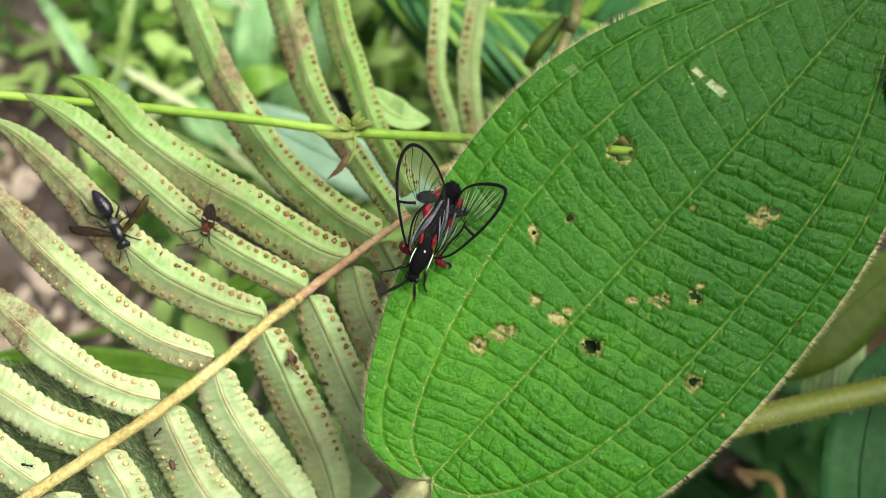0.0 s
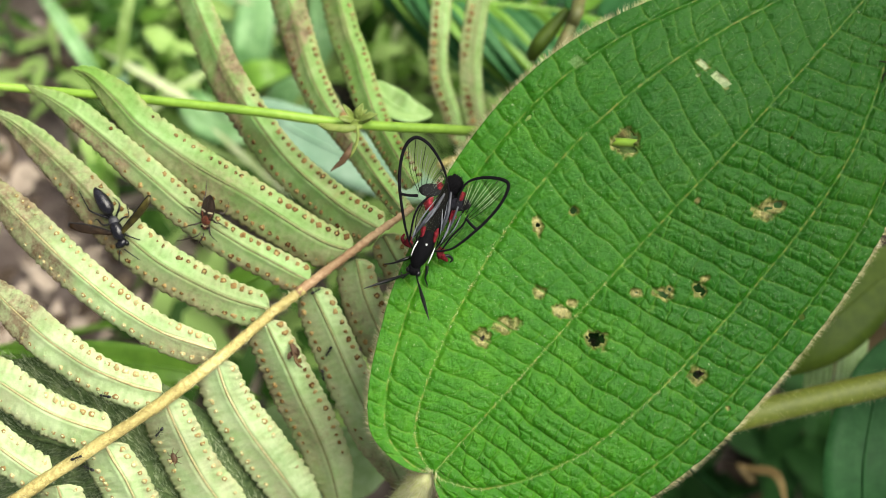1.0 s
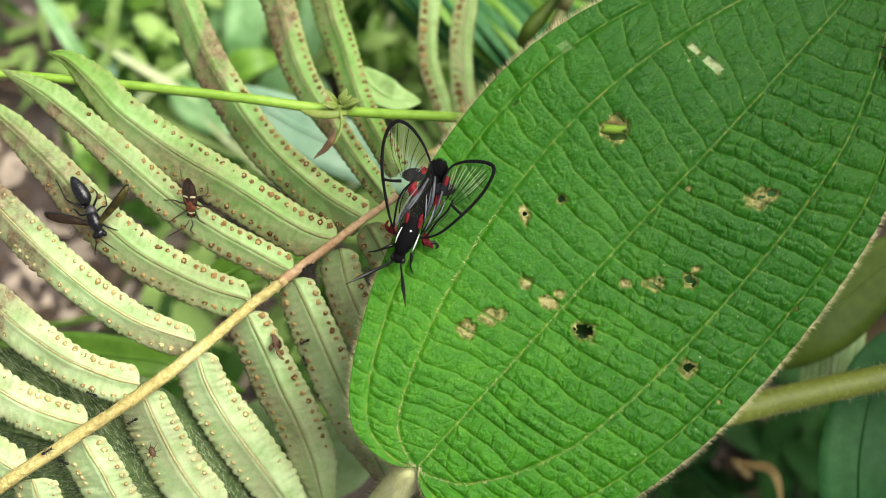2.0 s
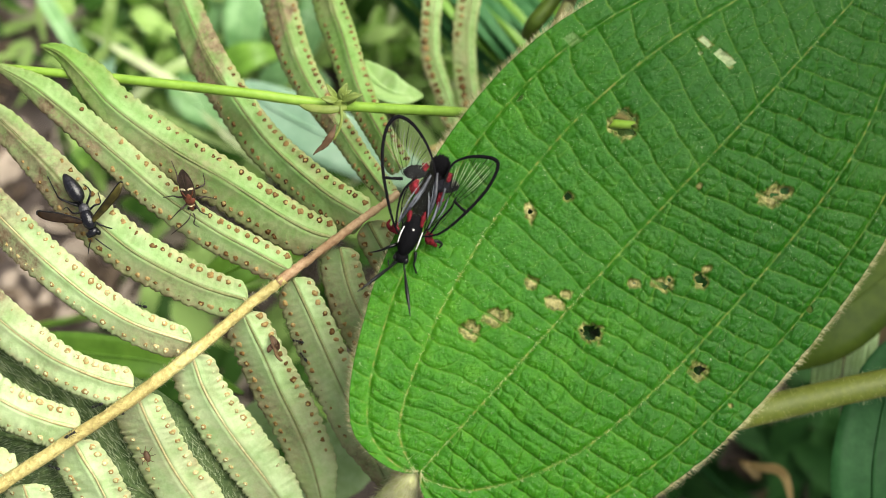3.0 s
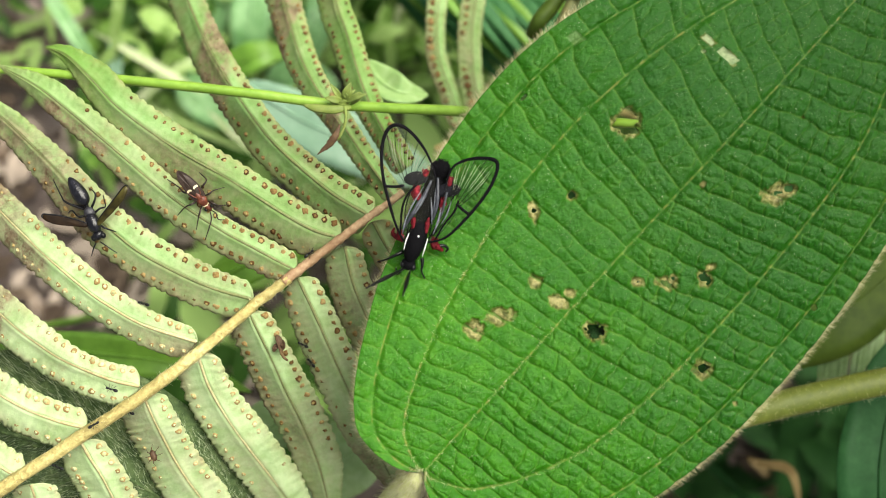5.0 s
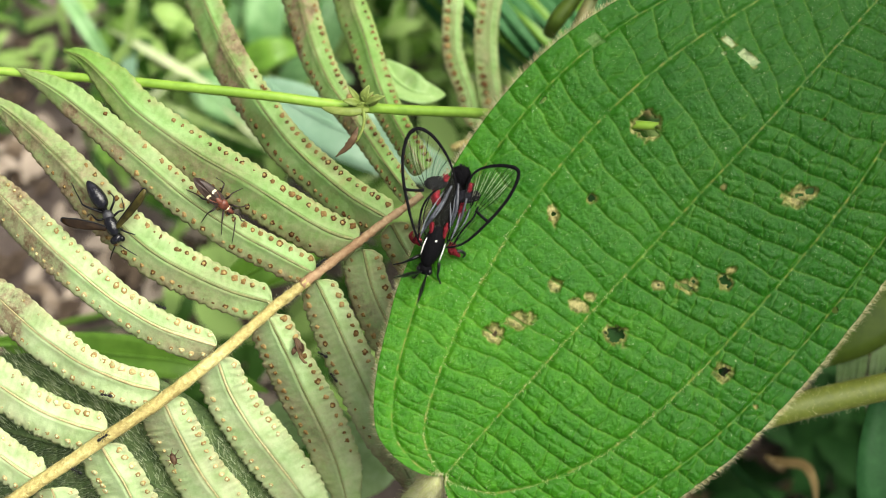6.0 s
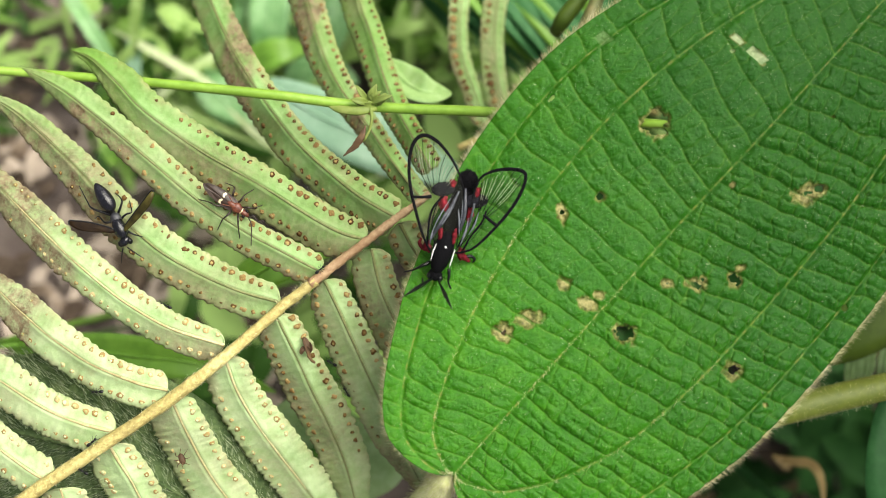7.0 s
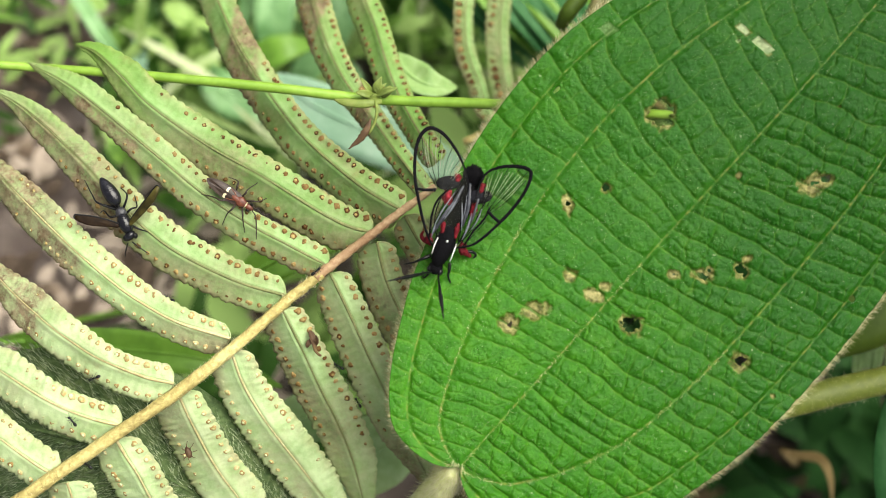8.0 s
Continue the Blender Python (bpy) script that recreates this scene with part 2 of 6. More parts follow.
BLUE_LEAF = surface("glaucous_leaf", (0.24, 0.43, 0.27), (0.31, 0.51, 0.34), (0.40, 0.59, 0.43), 300, 0.4, 0.2, thin=0.2, patch=30)
MINT_LEAF = surface("mint_green_leaf", (0.07, 0.22, 0.05), (0.24, 0.46, 0.18), (0.42, 0.64, 0.34), 140, 0.45, 0.2, thin=0.25, patch=45)
PALE_LEAF = surface("pale_young_leaf", (0.20, 0.37, 0.10), (0.31, 0.48, 0.17), (0.44, 0.60, 0.28), 400, 0.5, 0.3, thin=0.25, patch=80)
STRAP = surface("pale_strap_leaf", (0.26, 0.42, 0.14), (0.40, 0.58, 0.24), (0.54, 0.70, 0.38), 300, 0.5, 0.3, thin=0.25, patch=120)
MOTTLED = surface("mottled_stalk", (0.03, 0.045, 0.008), (0.10, 0.11, 0.03), (0.20, 0.15, 0.06), 500, 0.6, 0.4, patch=120)
TAN_LEAF = surface("tan_dead_leaf", (0.30, 0.20, 0.07), (0.46, 0.33, 0.13), (0.58, 0.45, 0.22), 300, 0.8, 0.4, thin=0.1, patch=60)
WEEDS = surface("low_weeds", (0.03, 0.09, 0.008), (0.13, 0.26, 0.032), (0.33, 0.50, 0.14), 300, 0.55, 0.2, thin=0.3, gloss=0.25, island=1.0, patch=30)
PALE_WEEDS = surface("pale_grass", (0.16, 0.26, 0.06), (0.32, 0.44, 0.16), (0.55, 0.62, 0.36), 300, 0.55, 0.2, thin=0.3, gloss=0.25, island=1.0, patch=30)
LITTER = surface("dead_litter", (0.06, 0.038, 0.022), (0.17, 0.12, 0.08), (0.42, 0.34, 0.27), 300, 0.8, 0.4, island=1.0, patch=30)
STONE = surface("pale_stone", (0.14, 0.10, 0.085), (0.24, 0.18, 0.16), (0.40, 0.32, 0.30), 200, 0.8, 0.5, 0.001, island=0.5)
BLACK = surface("black_chitin", (0.002, 0.002, 0.003), (0.004, 0.004, 0.005), (0.010, 0.010, 0.012), 2500, 0.3, 0.3, 0.0001, gloss=0.3)
VELVET = surface("black_scales", (0.0015, 0.0015, 0.002), (0.003, 0.003, 0.004), (0.008, 0.007, 0.009), 4000, 0.8, 0.7, 0.0002, gloss=0.08)
# pale colour in place of the sky's reflection on the wing pleats
PLEAT_GLINT = surface("wing_pleat_glint", (0.30, 0.32, 0.22), (0.42, 0.44, 0.32), (0.55, 0.57, 0.45), 1500, 0.25, 0.2, thin=0.45)
FOLD = surface("blue_grey_scales", (0.008, 0.009, 0.012), (0.03, 0.033, 0.042), (0.10, 0.108, 0.13), 1500, 0.4, 0.5, 0.0002)
GREY_FUZZ = surface("dark_grey_scales", (0.004, 0.004, 0.005), (0.008, 0.008, 0.011), (0.02, 0.02, 0.026), 3000, 0.8, 0.6, 0.0002, gloss=0.08)
RED = surface("crimson_scales", (0.025, 0.0015, 0.003), (0.11, 0.006, 0.011), (0.27, 0.02, 0.032), 1500, 0.7, 0.7, 0.0003, gloss=0.15)
WHITE = surface("white_scales", (0.62, 0.60, 0.58), (0.76, 0.74, 0.72), (0.85, 0.84, 0.82), 2500, 0.6, 0.2)
SILVER = surface("silvery_scales", (0.05, 0.056, 0.07), (0.12, 0.13, 0.155), (0.27, 0.29, 0.32), 2500, 0.45, 0.2)
SMOKE = surface("smoky_wing", (0.008, 0.004, 0.002), (0.022, 0.012, 0.006), (0.07, 0.045, 0.018), 900, 0.5, 0.3, 0.0001, thin=0.25, gloss=0.12)
GREY_PELT = surface("silvery_grey_chitin", (0.010, 0.010, 0.013), (0.03, 0.03, 0.036), (0.09, 0.09, 0.10), 2500, 0.45, 0.5, 0.0002)
AMBER = surface("olive_amber_wing", (0.015, 0.012, 0.003), (0.055, 0.046, 0.009), (0.14, 0.12, 0.028), 700, 0.4, 0.3, 0.0001, thin=0.4, gloss=0.3, patch=250)
SLATE = surface("blue_black_chitin", (0.003, 0.003, 0.004), (0.006, 0.006, 0.009), (0.018, 0.018, 0.025), 1800, 0.2, 0.35, 0.0002, gloss=0.4)
BUG_RED = surface("bug_red_brown", (0.03, 0.009, 0.005), (0.10, 0.024, 0.011), (0.20, 0.062, 0.03), 2000, 0.45, 0.3, 0.0001)
BUG_DARK = surface("bug_dark_brown", (0.010, 0.006, 0.004), (0.022, 0.012, 0.008), (0.05, 0.028, 0.018), 2000, 0.5, 0.3, 0.0001)
CREAM = surface("cream_band", (0.45, 0.38, 0.20), (0.62, 0.54, 0.32), (0.74, 0.67, 0.46), 2000, 0.5, 0.2)


# ---- mesh helpers (millimetres) ----
def solid(name, shape, material, smooth=True):
    """A mesh from (corners, faces) in millimetres."""
    corners, faces = shape
    mesh = bpy.data.meshes.new(name)
    mesh.from_pydata((np.asarray(corners, float) * MM).tolist(), [], faces)
    if smooth:
        mesh.polygons.foreach_set("use_smooth", np.ones(len(mesh.polygons), bool))
    mesh.materials.append(material)
    mesh.update()
    return mesh


def thing(name, at, label, category, group="", kind=""):
    ob = new(name)
    ob.empty_display_size = 0.005
    ob.location = Vector(at) * MM
    return tagged(ob, label, category, group, kind)


def part(name, shape, material, parent, label="", at=(0, 0, 0), thick=0.0, kind=""):
    """One mesh object under a thing or part; the shape is given from the place `at`."""
    corners, faces = shape
    ob = new(name, solid(name, (np.asarray(corners, float) - np.asarray(at, float), faces), material))
    ob.parent = parent
    if thick:
        shell = ob.modifiers.new("thickness", "SOLIDIFY")
        shell.thickness, shell.offset = thick * MM, -1
    return tagged(ob, label, kind=kind)


def stuff(name, shape, material, label, category):
    ob = new(name, solid(name, shape, material))
    return tagged(ob, label, category, kind="stuff")


def glide(points, count):
    """A smooth line through the points, in even steps of the parameter."""
    p = np.asarray(points, float)
    p = np.vstack([2 * p[0] - p[1], p, 2 * p[-1] - p[-2]])
    out = []
    for u in np.linspace(0, len(p) - 3 - 1e-9, count):
        i = int(u)
        t = u - i
        a, b, c, d = p[i:i + 4]
        out.append(0.5 * (2 * b + (c - a) * t + (2 * a - 5 * b + 4 * c - d) * t * t + (3 * b - a - 3 * c + d) * t ** 3))
    return np.array(out)


def ring_line(points, count):
    """A smooth closed line through the points."""
    p = np.asarray(points, float)
    n = len(p)
    out = []
    for u in np.linspace(0, n, count, endpoint=False):
        i = int(u)
        t = u - i
        a, b, c, d = (p[(i + k - 1) % n] for k in range(4))
        out.append(0.5 * (2 * b + (c - a) * t + (2 * a - 5 * b + 4 * c - d) * t * t + (3 * b - a - 3 * c + d) * t ** 3))
    return np.array(out)


def joined(*shapes):
    corners, faces, base = [], [], 0
    for c, f in shapes:
        corners.append(np.asarray(c, float))
        faces += [tuple(i + base for i in face) for face in f]
        base += len(c)
    return np.vstack(corners), faces


def tube(line, radius, sides=8, wobble=0.0, flat=1.0):
    """A round stalk along a line; radius: one number or a row of numbers that is spread along it."""
    line = np.asarray(line, float)
    n = len(line)
    radii = np.interp(np.linspace(0, 1, n), np.linspace(0, 1, len(np.atleast_1d(radius))), np.atleast_1d(radius))
    along = np.gradient(line, axis=0)
    along /= np.linalg.norm(along, axis=1)[:, None] + 1e-9
    up = np.array([0, 0, 1.0])
    corners, faces = [], []
    for i in range(n):
        side = np.cross(along[i], up)
        if np.linalg.norm(side) < 0.15:
            side = np.cross(along[i], (0, 1.0, 0))
        side /= np.linalg.norm(side)
        over = np.cross(side, along[i])
        for k in range(sides):
            a = 2 * math.pi * k / sides
            r = radii[i] * (1 + wobble * (random.random() - 0.5))
            corners.append(line[i] + r * (math.cos(a) * side + flat * math.sin(a) * over))
    for i in range(n - 1):
        for k in range(sides):
            j = (k + 1) % sides
            faces.append((i * sides + k, i * sides + j, (i + 1) * sides + j, (i + 1) * sides + k))
    faces += [tuple(range(sides))[::-1], tuple((n - 1) * sides + k for k in range(sides))]
    return np.array(corners), faces


def egg(centre, radii, turn=0.0, taper=0.0, rings=12, sides=16, pinch=()):
    """An egg whose long axis is y, turned about z (degrees); taper narrows its front; pinch: dents at parts of its length."""
    corners, faces = [], []
    c, s = math.cos(radians(turn)), math.sin(radians(turn))
    for i in range(rings + 1):
        a = math.pi * i / rings
        y, r = -math.cos(a), math.sin(a)
        r *= 1 - taper * y
        for at, deep in pinch:
            r *= 1 - deep * math.exp(-((y - at) / 0.09) ** 2)
        for k in range(sides):
            b = 2 * math.pi * k / sides
            x, yy, z = radii[0] * r * math.cos(b), radii[1] * y, radii[2] * r * math.sin(b)
            corners.append((centre[0] + c * x - s * yy, centre[1] + s * x + c * yy, centre[2] + z))
    for i in range(rings):
        for k in range(sides):
            j = (k + 1) % sides
            faces.append((i * sides + k, (i + 1) * sides + k, (i + 1) * sides + j, i * sides + j))
    return np.array(corners), faces


def ragged(shape, much):
    """Pushes the corners about by noise, for tufts and scaly patches."""
    c, f = shape
    mid = np.asarray(c).mean(0)
    return np.array([mid + (p - mid) * (1 + much * noise.noise((p[0] * 2.3, p[1] * 2.3, p[2] * 2.3))) for p in np.asarray(c)]), f


def sheet(rim, rows=6):
    """A plate inside a closed rim, with rings of faces towards its middle."""
    rim = np.asarray(rim, float)
    n, mid = len(rim), rim.mean(0)
    corners = np.vstack([mid + (rim - mid) * (r + 1) / rows for r in range(rows)] + [mid[None]])
    faces = [((r * n + k), (r * n + (k + 1) % n), ((r + 1) * n + (k + 1) % n), ((r + 1) * n + k)) for r in range(rows - 1) for k in range(n)]
    faces += [(rows * n, k, (k + 1) % n)[::-1] for k in range(n)]
    return corners, [f[::-1] for f in faces]


def blade(line, width, keel=0.0, across=5, twist=0.0, peak=0.4):
    """A leaf blade along a line: widest at `peak` of its length, pointed, folded by keel."""
    line = np.asarray(line, float)
    n = len(line)
    along = np.gradient(line, axis=0)
    corners, faces = [], []
    for i in range(n):
        u = i / (n - 1)
        w = width / 2 * (max(0.02, math.sin(math.pi * u ** (math.log(0.5) / math.log(peak)))) ** 0.75)
        side = np.cross(along[i], (0, 0, 1.0))
        side /= np.linalg.norm(side) + 1e-9
        over = np.cross(side, along[i] / (np.linalg.norm(along[i]) + 1e-9))
        a = radians(twist)
        side, over = math.cos(a) * side + math.sin(a) * over, math.cos(a) * over - math.sin(a) * side
        for k in range(across):
            v = 2 * k / (across - 1) - 1
            corners.append(line[i] + side * v * w + over * keel * abs(v) * w)
    for i in range(n - 1):
        for k in range(across - 1):
            a = i * across + k
            faces.append((a, a + 1, a + across + 1, a + across))
    return np.array(corners), faces


def hairs(roots, ways, length, width, rng):
    """Fine three-sided spikes that stand on the roots."""
    corners, faces = [], []
    for root, way in zip(roots, ways):
        way = np.asarray(way, float)
        way = way / (np.linalg.norm(way) + 1e-9)
        far = length * rng.uniform(0.55, 1.25)
        side = np.cross(way, (0.31, 0.2, 0.93))
        side /= np.linalg.norm(side) + 1e-9
        over = np.cross(way, side)
        bend = (side * rng.normal() + over * rng.normal()) * far * 0.16
        b = len(corners)
        for k in range(3):
            a = 2 * math.pi * k / 3
            corners.append(root + width * (math.cos(a) * side + math.sin(a) * over))
        corners.append(root + way * far + bend)
        faces += [(b, b + 1, b + 3), (b + 1, b + 2, b + 3), (b + 2, b, b + 3)]
    return np.array(corners), faces


# ---- ground ----
def ground_height(x, y):
    return 4.0 * noise.noise((x * 0.018, y * 0.018, 3.0)) + 2.0 * noise.noise((x * 0.07, y * 0.07, 9.0))


def build_ground():
    steps = np.linspace(-1, 1, 121)
    reach = np.sign(steps) * (np.abs(steps) * 330 + np.abs(steps) ** 14 * 200000)
    corners = [(x, y, ground_height(x, y)) for y in reach for x in reach]
    n = len(reach)
    faces = [(j * n + i, j * n + i + 1, (j + 1) * n + i + 1, (j + 1) * n + i) for j in range(n - 1) for i in range(n - 1)]
    ob = new("ground", solid("ground", (corners, faces), SOIL))
    tagged(ob, "brown forest soil scattered with litter and weeds", "ground", kind="structure")


build_ground()

# ---- the broad hairy leaf and its plant ----
LEAF_BASE, LEAF_TURN, LEAF_LONG = np.array((-3.5, -30.5)), math.atan2(0.681, 0.732), 108.0
SPAN_U = (0, 0.01, 0.02, 0.03, 0.05, 0.1, 0.155, 0.2, 0.3, 0.4, 0.5, 0.6, 0.7, 0.8, 0.9, 0.96, 1.0)
SPAN_A = (0, 2.4, 5.1, 7.7, 11.3, 16.3, 20.4, 23.2, 27.5, 29.7, 29.9, 27.7, 23.3, 17.2, 9.6, 4.2, 0.0)
SPAN_B = (0, 2.3, 4.8, 7.4, 12.0, 18.8, 23.8, 26.4, 29.0, 29.7, 29.4, 27.9, 24.9, 18.8, 10.2, 4.4, 0.0)


CURVE_A, CURVE_B = (glide(np.stack([SPAN_U, span], 1), 400) for span in (SPAN_A, SPAN_B))


def leaf_flat(u, v):
    """Along and across the blade for u (base to tip) and v (-1 to 1, positive on the side of +y)."""
    span = np.where(v > 0, np.interp(u, CURVE_A[:, 0], CURVE_A[:, 1]), np.interp(u, CURVE_B[:, 0], CURVE_B[:, 1]))
    along = LEAF_LONG * u - 10.0 * np.abs(v) ** 2 * (1 - u) ** 3 * (1 - np.exp(-u / 0.03))
    return along, v * np.maximum(span, 0)


def leaf_level(along, across):
    return 201.0 + 3.0 * np.exp(-along / 14.0) - 3.0 * (np.abs(across) / 28.0) ** 2 + 0.7 * np.sin(along * 0.11 + across * 0.05) - 0.0016 * np.maximum(along - 60, 0) ** 2


def leaf_place(along, across):
    c, s = math.sin(LEAF_TURN), math.cos(LEAF_TURN)
    return LEAF_BASE[0] + along * c - across * s, LEAF_BASE[1] + along * s + across * c


# each hole or eaten patch: along, across, half length, half width, turn in degrees, share that is open right through
HOLES = (
    (55.4, 12.0, 2.39, 2.07, -67, 0.62), (62.6, -10.4, 2.87, 1.51, -37, 0.10), (64.1, -11.1, 0.96, 0.64, -47, 0.55), (37.3, 13.2, 0.90, 1.85, -37, 0.12),
    (36.9, 12.5, 0.48, 0.56, -47, 0.10), (42.8, 10.7, 0.88, 0.80, -47, 0.45), (46.7, -11.0, 1.20, 1.43, -57, 0.45), (48.6, -10.6, 1.04, 0.64, -27, 0.00),
    (42.5, -7.5, 1.83, 1.04, -57, 0.25), (43.8, -7.8, 0.72, 0.64, -47, 0.00), (40.0, -4.4, 0.96, 0.80, -47, 0.00), (37.2, -19.4, 1.59, 1.59, -82, 0.45),
    (30.5, -4.5, 2.15, 1.43, -69, 0.55), (30.2, 6.4, 1.27, 0.96, -47, 0.00), (30.1, 2.0, 1.75, 1.12, -67, 0.00), (32.4, 1.7, 0.88, 0.96, -47, 0.00),
    (23.0, 6.8, 1.99, 1.35, -32, 0.00), (19.4, 8.1, 1.59, 1.51, -47, 0.00), (56.3, -1.7, 0.48, 0.56, -47, 0.00), (48.4, 25.3, 0.24, 0.56, -87, 0.90),
    (54.6, -25.8, 0.40, 0.56, -67, 0.80), (36.7, -26.6, 0.35, 0.3, -77, 0.00), (72.7, -5.6, 0.32, 0.24, -47, 0.00),
)
# patches where only the pale lower skin is left: along, across, half length, half width, strength
BARE = ((71.8, 11.5, 0.45, 0.95, 1.4), (71.9, 8.0, 0.65, 1.5, 1.4), (70.1, 11.0, 0.25, 0.25, 1.2), (59.6, 25.6, 0.9, 1.0, 0.22))


def build_big_leaf():
    plant = thing("broadleaf_plant", (-24, -62, 0), "hairy green broadleaf plant with a quilted, insect-eaten leaf", "plant")
    origin = np.array((-24, -62, 0.0))
    nu, nv = 700, 440
    uu = np.linspace(0, 1, nu) ** 1.25
    uu[0] = 0.0012
    vv = np.linspace(-1, 1, nv)
    u, v = np.meshgrid(uu, vv, indexing="ij")
    along, across = leaf_flat(u, v)
    x, y = leaf_place(along, across)
    warp = np.array([noise.noise((a * 0.16, b * 0.16, 1.0)) for a, b in zip(along.ravel()[::1], across.ravel()[::1])]).reshape(along.shape)
    warp2 = np.array([noise.noise((a * 0.5, b * 0.5, 5.0)) for a, b in zip(along.ravel(), across.ravel())]).reshape(along.shape)
    # main veins run from base to tip at fixed shares of the width
    span = np.abs(across) / np.maximum(np.abs(v), 1e-3)
    main = np.full(u.shape, 9.0)
    for at in (-0.87, -0.58, 0.0, 0.58, 0.87):
        main = np.minimum(main, np.abs(v - at) * np.maximum(span, 0.3) / (1.0 if at == 0 or abs(at) < 0.8 else 0.7))
    # cross veins climb away from each main vein like rungs, closer together near the foot
    lane = np.abs(v)
    wide = np.abs(across)
    reach = np.maximum(along - np.where(v > 0, 1.25 * u - 0.45, 0.5 * u + 0.03) * wide + warp * 0.9 + 0.25 * warp2, -8.0)
    upper = np.log(1 + 0.007778 * reach) / 0.021 - 0.012 * (reach - 20) - 0.24
    lower = np.log(1 + 0.003833 * reach) / 0.0115 + 0.26
    rung = np.where(v > 0, upper, lower) + np.where(lane > 0.58, 0.45, 0.0) + np.where(lane > 0.87, 0.3, 0.0)
    pitch = np.where(v > 0, 2.8 + 0.018 * along, 3.0 + 0.0115 * along)
    # short veins bridge each pair of rungs at uneven steps; some fade out half way
    row = np.floor(rung)
    chance = np.abs(np.modf(np.sin(row * 12.9898 + np.where(v > 0, 3.1, 7.7)) * 43758.5453)[0])
    step = 1.9 + 0.8 * chance
    cell = wide / step + 7.3 * chance + warp2 * 0.35 + 0.5 * (rung - row)
    tile = np.abs(np.modf(np.sin(row * 78.233 + np.floor(cell + 0.5) * 37.719) * 9871.13)[0])
    d_rung = np.abs(rung - np.round(rung)) * pitch
    d_cell = np.abs(cell - np.round(cell)) * step
    clear = np.clip(0.4 + 1.1 * tile, 0, 1) * np.clip(1.25 - 1.5 * np.abs(rung - row - tile) * (tile < 0.5), 0, 1)
    d_half = np.abs(rung + 0.12 * warp2 - np.floor(rung + 0.12 * warp2) - 0.5) * pitch
    between = np.where(chance > np.where(v > 0, 0.55, 0.2), 0.75, 0.12) * np.clip(0.75 + 1.3 * warp2, 0, 1)
    swell = np.where(v > 0, 0.6, 0.9) + 0.25 * warp
    pillow = (1 - (1 - np.clip(d_rung / (0.5 * pitch), 0, 1)) ** 2.6) * (0.62 + 0.38 * (1 - (1 - np.clip(d_cell / (0.5 * step), 0, 1)) ** 2.6 * clear))
    pillow *= 1 - 0.45 * between * np.exp(-(d_half / 0.35) ** 2)
    crease = np.exp(-(d_rung / 0.15) ** 2) + between * np.exp(-(d_half / 0.14) ** 2) + 0.85 * clear * np.exp(-(d_cell / 0.14) ** 2)
    warp3 = np.array([noise.noise((a * 1.1, b * 1.1, 8.0)) for a, b in zip(along.ravel(), across.ravel())]).reshape(along.shape)
    warp4 = np.array([noise.noise((a * 2.3, b * 2.3, 2.0)) for a, b in zip(along.ravel(), across.ravel())]).reshape(along.shape)
    edge_main = 1 - np.exp(-(main / 0.45) ** 2)
    height = leaf_level(along, across) + edge_main * swell * (0.40 * pillow - 0.2 * crease + 0.16 * warp3 + 0.12 * warp4) + 0.16 * warp2 - 0.22 * np.exp(-(main / 0.6) ** 2)
    thread = np.clip(0.75 + 0.9 * warp2, 0.25, 1)
    vein = np.clip(0.7 * np.exp(-(main / 0.1) ** 2) * (0.6 + 1.2 * warp2) + 0.8 * np.exp(-(d_rung / 0.085) ** 2) * thread + 0.45 * clear * np.exp(-(d_cell / 0.08) ** 2) * thread + 0.45 * between * np.exp(-(d_half / 0.08) ** 2), 0, 1)
    ochre = np.clip(np.exp(-(main / 0.13) ** 2) * (0.25 + 1.8 * warp3), 0, 1)
    # eaten patches
    scar, core, gone = np.zeros(u.shape), np.zeros(u.shape), np.zeros(u.shape, bool)
    for a, b, ra, rb, turn, opened in HOLES:
        co, si = math.cos(radians(turn)), math.sin(radians(turn))
        r = np.hypot(((along - a) * co + (across - b) * si) / ra, ((across - b) * co - (along - a) * si) / rb) + 0.45 * warp2 + 0.3 * warp3 + 0.2 * warp4
        if opened < 0.8:
            scar = np.maximum(scar, np.clip((1.05 - r) / 0.25, 0, 1) * np.where(d_rung < 0.16, 0.35, 1))
            core = np.maximum(core, np.clip((0.62 - r) / 0.2, 0, 1.2) * np.where(d_rung < 0.16, 0.2, 1))
        gone |= r < opened
        height -= 0.35 * np.clip((1.1 - r) / 0.4, 0, 1)
    bare = np.zeros(u.shape)
    for a, b, ra, rb, strong in BARE:
        r = np.maximum(np.abs(along - a) / ra, np.abs(across - b + 0.3 * (along - a)) / rb) + 0.2 * warp2 + 0.12 * warp3
        bare = np.maximum(bare, strong * np.clip((1.0 - r) / 0.14, 0, 1))
        scar = np.maximum(scar, (strong > 1) * 0.75 * np.clip((1.35 - r) / 0.3, 0, 1) * (warp2 > -0.02))
        height -= 0.2 * np.clip((1.1 - r) / 0.3, 0, 1)
    corners = np.stack([x, y, height], -1).reshape(-1, 3)
    index = np.arange(nu * nv).reshape(nu, nv)
    a, b, c, d = (index[:-1, :-1], index[1:, :-1], index[1:, 1:], index[:-1, 1:])
    keep = ~(gone[:-1, :-1] | gone[1:, :-1] | gone[1:, 1:] | gone[:-1, 1:])
    faces = np.stack([a[keep], b[keep], c[keep], d[keep]], -1).tolist()
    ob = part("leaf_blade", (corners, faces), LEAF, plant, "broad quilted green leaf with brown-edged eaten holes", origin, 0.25)
